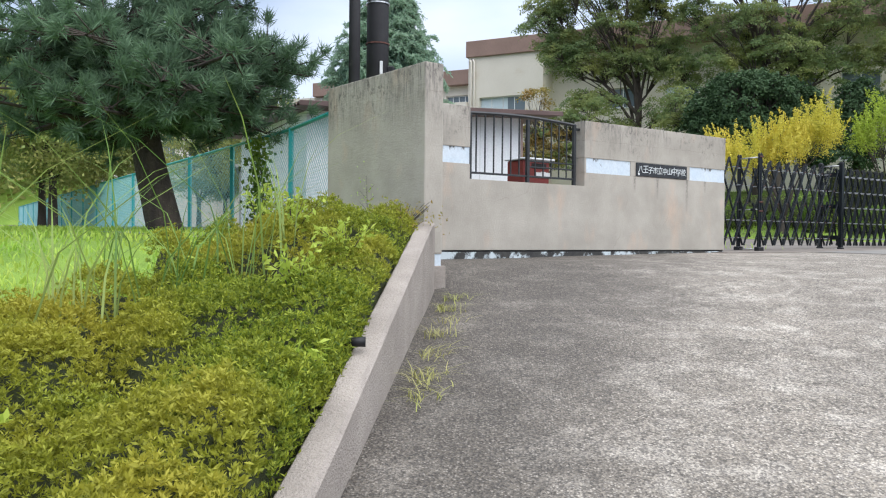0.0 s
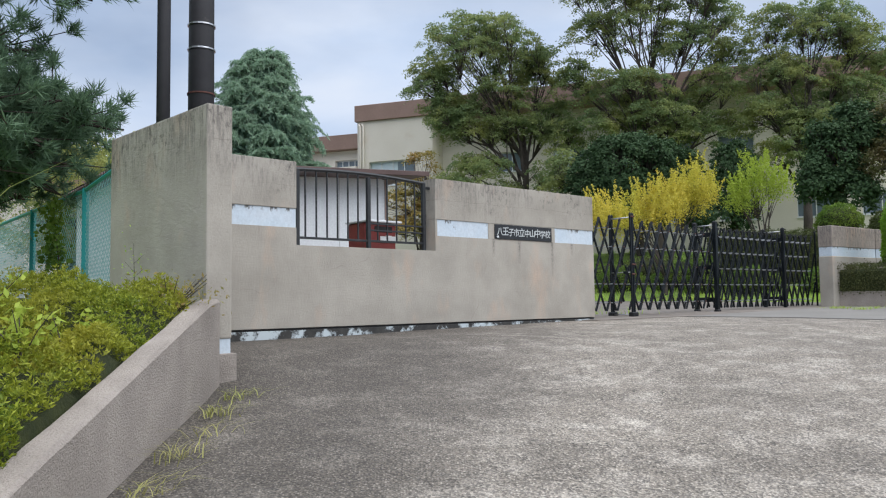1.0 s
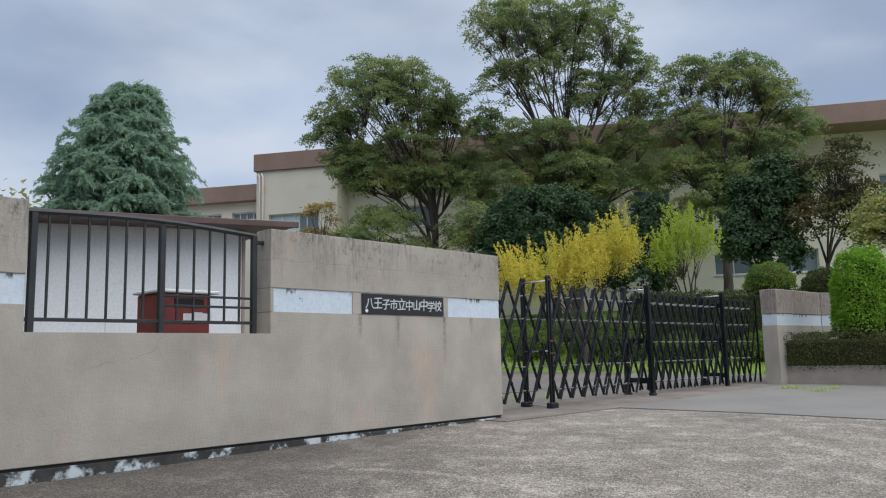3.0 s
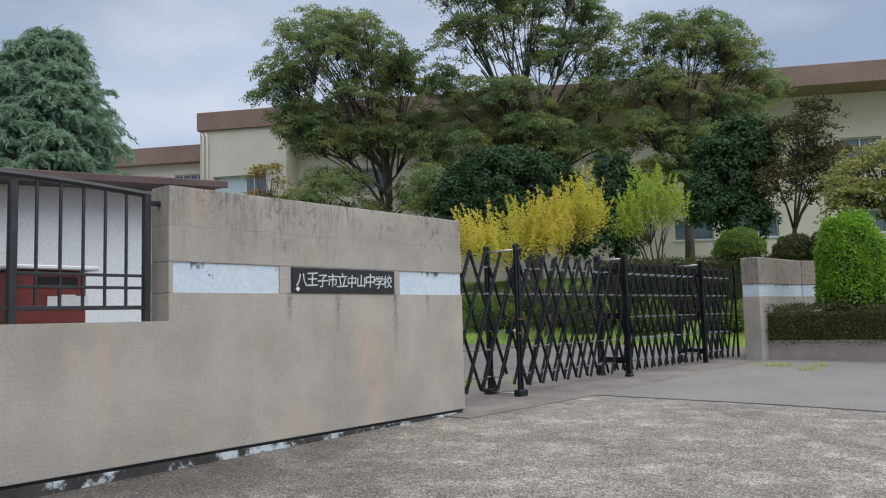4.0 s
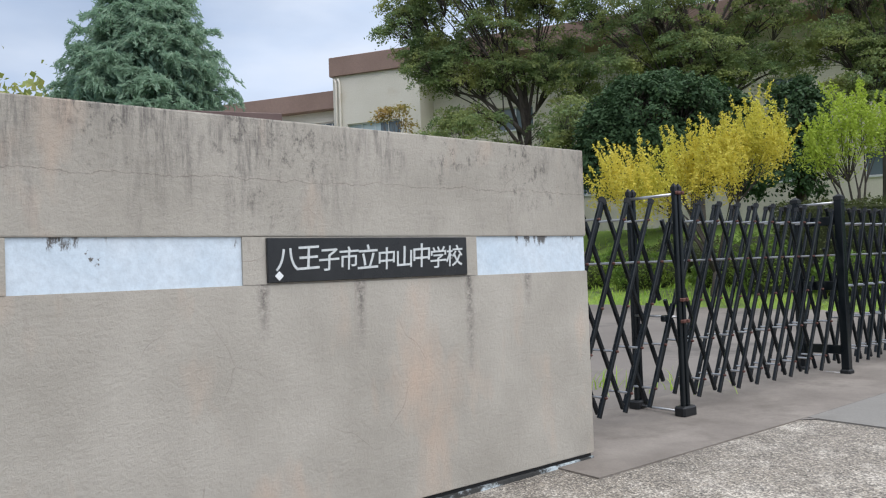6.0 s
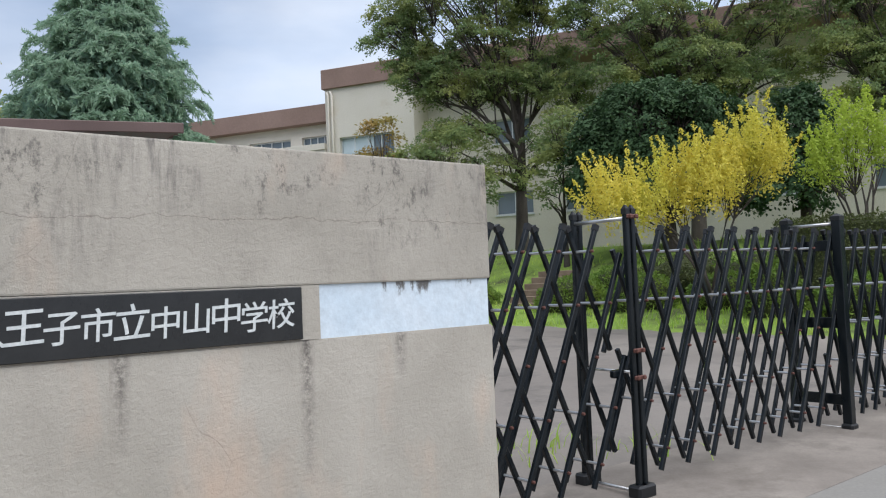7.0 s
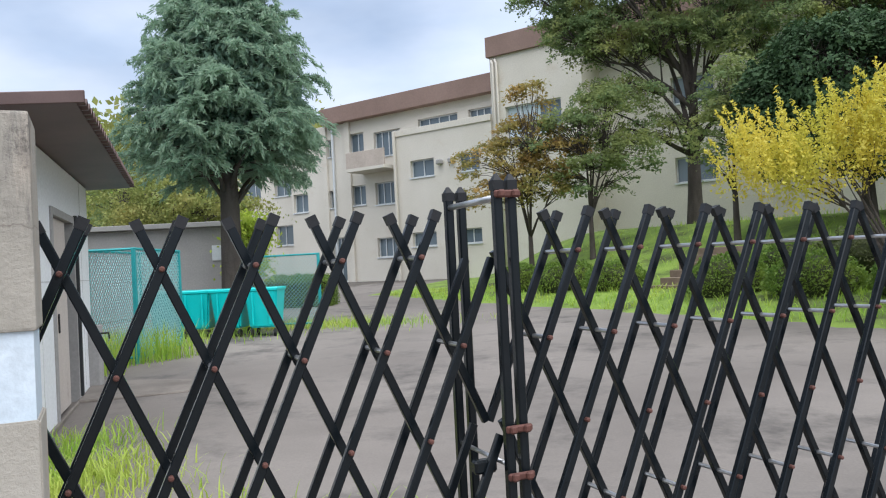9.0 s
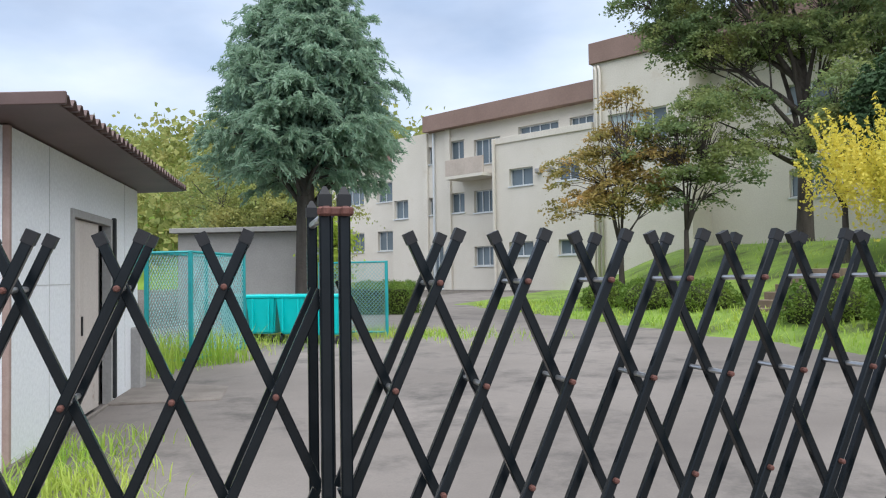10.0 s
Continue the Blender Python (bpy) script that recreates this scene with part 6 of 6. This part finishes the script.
for x, y in ((9.25, 15.61), (9.40, 15.53), (9.34, 14.89), (9.83, 15.32)):
    footweeds += [(x + rng.normal() * 0.09, y + rng.normal() * 0.06, terrain(x, y) + 0.012) for _ in range(70)]
stuff(blade_mesh("planter_weeds", footweeds, 0.07, 0.006, L_GRASS, None, lean=1.4, seed=46), "small green weeds at the foot of the planter", "weeds")
bankgrass = []
for _ in range(30000):
    x, y = rng.uniform(-3, 16), rng.uniform(17, 37)
    d = 0.72 * (x - 1.3) + 0.69 * (y - 30)
    if 0.0 < d < (2.2 if rng.uniform() < 0.8 else 9):
        bankgrass.append((x, y, land(x, y)))
stuff(blade_mesh("bank_grass", bankgrass, 0.16, 0.02, L_GRASS, None, lean=0.8, seed=39), "short green grass at the foot of the bank", "grass")
dead = holder("withered_shrub", pose(0.02, 6.75, 1.38))
tagged(dead, "withered reddish shrub at the end of the planter", "shrub")
tw = []
for k in range(26):
    a, h = k * 2.4, rng.uniform(0.12, 0.34)
    tw.append(tube_data([(0, 0, 0), (math.cos(a) * 0.10, math.sin(a) * 0.10, h * 0.6), (math.cos(a) * 0.24, math.sin(a) * 0.20, h)], [0.006, 0.004, 0.002], 4, False))
raw("branchwork", *join_data(tw), M_BARK, dead)
leaf_mesh("foliage", rng.normal(size=(420, 3)) * [0.16, 0.13, 0.06] + [0, 0, 0.2], 0.03, L_MAPLE, dead, aspect=0.5, seed=40)
sapling = holder("weed_stalk", pose(-0.34, 7.05, 1.36))
tagged(sapling, "thin upright weed stalk before the wall", "weed")
raw("stalk", *join_data([tube_data([(0, 0, 0), (0.01, 0, 0.3), (0.0, 0, 0.6)], [0.004, 0.003, 0.001], 4)] + [tube_data([(0, 0, 0.15 + k * 0.05), (0.07 * (-1) ** k, 0.02, 0.22 + k * 0.05)], [0.002, 0.001], 3) for k in range(7)]), M_BARK, sapling)
leaf_mesh("foliage", rng.normal(size=(70, 3)) * [0.045, 0.03, 0.14] + [0, 0, 0.35], 0.022, L_GRASS, sapling, seed=43)

# ---------- fence ----------
fence = holder("chain_link_fence")
tagged(fence, "turquoise steel fence with wire netting along the grass", "fence")
FDIR = Vector((-0.615, 0.788, 0))
def wire_panel(a, b, z0, z1, step=0.075, r=0.0016):
    vs, fs = [], []
    L = (b - a).length
    d = (b - a) / L
    h = z1 - z0
    side = Vector((-d.y, d.x, 0))
    def wire(s0, t0, s1, t1, off):
        p, q = a + d * s0 + side * off, a + d * s1 + side * off
        p, q = Vector((p.x, p.y, z0 + t0)), Vector((q.x, q.y, z0 + t1))
        n = (q - p).normalized()
        e = n.cross(side).normalized() * r
        g = side * r
        o = len(vs)
        for c in (p, q):
            vs.extend([c + e, c - e * 0.5 + g, c - e * 0.5 - g])
        fs.extend([(o, o + 1, o + 4, o + 3), (o + 1, o + 2, o + 5, o + 4), (o + 2, o, o + 3, o + 5)])
    k = -h
    while k < L:
        s0, t0 = (k, 0) if k >= 0 else (0, -k)
        s1, t1 = (k + h, h) if k + h <= L else (L, L - k)
        wire(s0, t0, s1, t1, 0.0015)
        wire(L - s0, t0, L - s1, t1, -0.0015)
        k += step
    return vs, fs


p0 = Vector((-1.79, 9.69, 0))
posts = [Vector((-1.02, 8.45, 0)), p0] + [p0 + FDIR * 2.3 * k for k in range(1, 17)]
for i, p in enumerate(posts):
    zb = verge(p.y) - 0.1
    if i:
        o = part("post", box((-0.028, -0.028, zb), (0.028, 0.028, 2.75), 0.006), M_TEAL, fence)
        o.location = (p.x, p.y, 0)
    if i < len(posts) - 1:
        q = posts[i + 1]
        raw("rail", *tube_data([(p.x, p.y, 2.73), (q.x, q.y, 2.73)], [0.022, 0.022], 6), M_TEAL, fence)
        vs, fs = wire_panel(p, q, verge(p.y) - 0.02, 2.72, 0.075 if i < 8 else 0.10, 0.0024 if i < 5 else 0.006)
        raw("netting", vs, fs, M_MESH, fence, "pale wire netting")
vine = holder("climbing_vine", Matrix.Translation((-2.45, 10.45, 0)))
tagged(vine, "leafy vine climbing the fence", "vine")
vp = np.stack([rng.normal(size=800) * 0.12, rng.normal(size=800) * 0.10, rng.uniform(1.5, 2.75, 800)], 1)
vp[:, 1] -= vp[:, 0] * 1.1
leaf_mesh("foliage", vp, 0.07, L_HEDGE, vine, aspect=0.7, seed=44)
raw("stem", *tube_data([(0, 0, 1.4), (0.1, -0.1, 2.0), (-0.05, 0.05, 2.7)], [0.012, 0.01, 0.005], 5), M_BARK, vine)

# ---------- poles ----------
pole = holder("utility_pole", Matrix.Translation((-0.93, 10.9, 1.3)))
tagged(pole, "thick dark wrapped utility pole behind the wall", "pole")
raw("shaft", *tube_data([(0, 0, -0.3), (0, 0, 4), (0, 0, 9)], [0.165, 0.15, 0.13], 16), M_POLE, pole, smooth=True)
for z in (2.15, 2.75, 3.3, 3.6, 4.2):
    raw("band", *tube_data([(0, 0, z), (0, 0, z + 0.018)], [0.168, 0.168], 16), M_STEEL if z > 3 else M_RUST, pole)
part("plate", box((0.06, -0.172, 2.2), (0.10, -0.158, 2.5), 0.004), M_LETTER, pole, "small pale plate")
part("bracket", box((0.13, -0.05, 2.35), (0.24, 0.05, 2.46), 0.02), M_CAP, pole)
pole2 = holder("utility_pole", Matrix.Translation((-1.02, 9.77, 1.3)))
tagged(pole2, "slim dark steel pole behind the wall", "pole")
raw("shaft", *tube_data([(0, 0, -0.3), (0, 0, 4), (0, 0, 9)], [0.075, 0.07, 0.065], 12), M_POLE, pole2, smooth=True)

lamp = holder("lamp_post", Matrix.Translation((-12.06, 24.00, verge(24.0))))
tagged(lamp, "slim grey steel post beyond the fence", "post")
raw("shaft", *tube_data([(0, 0, -0.2), (0, 0, 1.5), (0, 0, 3.26)], [0.06, 0.055, 0.05], 10), M_GREY, lamp, smooth=True)
part("switch_box", box((-0.10, -0.14, 1.35), (0.10, -0.05, 1.75), 0.01), M_GREY, lamp)
raw("cap", *tube_data([(0, 0, 3.26), (0, 0, 3.32)], [0.065, 0.03], 10), M_GREY, lamp, smooth=True)

# ---------- yard things ----------
def cart(x, y, yaw, w, shell=M_BIN, label="turquoise plastic waste cart on castors"):
    c = holder("waste_cart", pose(x, y, drive(y), 0, 0, yaw))
    tagged(c, label, "cart", "waste carts in the yard")
    bm = bmesh.new()
    vs = [(-w / 2 * .80, -0.28, 0.16), (w / 2 * .80, -0.28, 0.16), (w / 2 * .80, 0.28, 0.16), (-w / 2 * .80, 0.28, 0.16), (-w / 2, -0.36, 0.84), (w / 2, -0.36, 0.84), (w / 2, 0.36, 0.84), (-w / 2, 0.36, 0.84)]
    v = [bm.verts.new(p) for p in vs]
    for q in ((0, 3, 2, 1), (0, 1, 5, 4), (1, 2, 6, 5), (2, 3, 7, 6), (3, 0, 4, 7), (4, 5, 6, 7)):
        bm.faces.new([v[i] for i in q])
    bmesh.ops.bevel(bm, geom=bm.edges[:], offset=0.03, segments=2, affect="EDGES")
    part("tub", bm, shell, c)
    part("rim", box((-w / 2 - 0.015, -0.38, 0.81), (w / 2 + 0.015, 0.38, 0.87), 0.014), shell, c)
    for x in (-0.15, 0.15):
        part("rib", box((x - 0.018, -0.375, 0.22), (x + 0.018, -0.33, 0.80), 0.006), shell, c)
    for sx in (-1, 1):
        for sy in (-1, 1):
            raw("castor", *tube_data([(sx * w * 0.36 - 0.02, sy * 0.24, 0.07), (sx * w * 0.36 + 0.02, sy * 0.24, 0.07)], [0.07, 0.07], 10), M_CAP, c)


cart(-3.56, 24.1, 18, 0.60, M_PALE_BIN, "grey-green plastic waste cart on castors")
for x, yaw in ((-2.86, 16), (-2.17, 10), (-1.50, 15)):
    cart(x, 24.0, yaw, 0.58)

cage = holder("netting_cage", pose(-2.38, 20.5, drive(20.5), 0, 0, 17.6))
tagged(cage, "turquoise framed wire netting enclosure beside the shed", "enclosure")
CAGE = ((0.0, 0.0), (0.66, 0.0), (0.66, 2.1), (0.0, 2.1))
for x, y in CAGE:
    part("post", box((x - 0.028, y - 0.028, -0.05), (x + 0.028, y + 0.028, 1.66), 0.005), M_TEAL, cage)
for k in range(4):
    (xa, ya), (xb, yb) = CAGE[k], CAGE[(k + 1) % 4]
    for z in (0.1, 1.64):
        raw("rail", *tube_data([(xa, ya, z), (xb, yb, z)], [0.022, 0.022], 6), M_TEAL, cage)
    vs, fs = wire_panel(Vector((xa, ya, 0)), Vector((xb, yb, 0)), 0.05, 1.64, 0.09, 0.0035 if k == 0 else 0.0055)
    raw("netting", vs, fs, M_WIRE if k == 0 else M_MESH, cage)
screen_ = holder("netting_screen", pose(-2.35, 25.0, drive(25), 0, 0, 4))
tagged(screen_, "low turquoise netting screen behind the waste carts", "screen")
for x in (0.0, 1.42):
    part("post", box((x - 0.025, -0.025, -0.05), (x + 0.025, 0.025, 1.45), 0.005), M_TEAL, screen_)
for z in (0.1, 1.43):
    raw("rail", *tube_data([(0, 0, z), (1.42, 0, z)], [0.02, 0.02], 6), M_TEAL, screen_)
raw("netting", *wire_panel(Vector((0, 0, 0)), Vector((1.42, 0, 0)), 0.05, 1.43, 0.075, 0.005), M_MESH, screen_)
rng = np.random.default_rng(77)
gx, gy = rng.uniform(-2.5, -1.2, 900), rng.uniform(19.6, 21.6, 900)
gp = np.stack([gx, gy, 0 * gx + 1.36], 1)[(np.abs(gx + 1.9 - 0.25 * np.sin(gy * 3)) < 0.55)]
stuff(blade_mesh("tall_grass", gp, 0.55, 0.014, L_GRASS, None, "", 0.5, 78), "tall grass growing round the netting enclosure", "grass")
store = holder("block_store", pose(-9.2, 28.6, drive(28), 0, 0, 18))
tagged(store, "low grey concrete block store across the yard", "store")
part("wall", box((0, 0, -0.2), (4.1, 3.0, 2.35), 0.02), M_GREY, store)
part("roof", box((-0.15, -0.2, 2.35), (4.25, 3.2, 2.48), 0.01), M_GREY, store)
part("louvre", box((3.3, -0.03, 1.45), (4.0, 0.02, 1.85), 0.01), M_FRAME, store)
tap = holder("tap_post", pose(-1.05, 19.0, drive(19), 0, 0, 20))
tagged(tap, "grey concrete tap post at the corner of the shed", "tap post")
part("post", box((-0.07, -0.07, -0.02), (0.07, 0.07, 0.72), 0.01), M_GREY, tap)
raw("tap", *tube_data([(0.07, 0, 0.62), (0.16, 0, 0.62), (0.17, 0, 0.55)], [0.012, 0.012, 0.010], 8), M_CAP, tap)

# leafy weeds that push through the hedge
def leafy_weed(x, y, h, seed):
    g = np.random.default_rng(seed)
    w = holder("leafy_weed", pose(x, y, planter_top(x, y) - 0.08))
    tagged(w, "light green leafy weed pushing through the hedge", "weed", "weeds in the planter")
    stems, pts = [], []
    for k in range(5):
        a, lean_ = g.uniform(0, 6.28), g.uniform(0.05, 0.22)
        tip = Vector((math.cos(a) * lean_, math.sin(a) * lean_, h * g.uniform(0.7, 1.1)))
        stems.append(tube_data([(0, 0, 0), tip * 0.5 + Vector((0, 0, 0.02)), tip], [0.004, 0.003, 0.0015], 4, False))
        for f in np.linspace(0.35, 1.0, 7):
            for s in range(3):
                pts.append(np.array(tip) * f + g.normal(size=3) * 0.022)
    raw("stem", *join_data(stems), M_BARK, w)
    leaf_mesh("foliage", np.array(pts), 0.052, L_LIME, w, aspect=0.45, seed=seed + 1, spread=0.8, aim=np.array([0, 0, 0.2]))


for i, (x, y, h) in enumerate(((-0.15, 4.1, 0.26), (-0.30, 4.6, 0.32), (-0.05, 4.9, 0.24), (-0.55, 5.4, 0.34), (-0.20, 5.7, 0.28), (-0.9, 5.8, 0.36), (-0.75, 2.4, 0.16), (-0.35, 2.1, 0.14), (0.02, 3.4, 0.14), (-1.05, 4.9, 0.34))):
    leafy_weed(x, y, h, 200 + i)
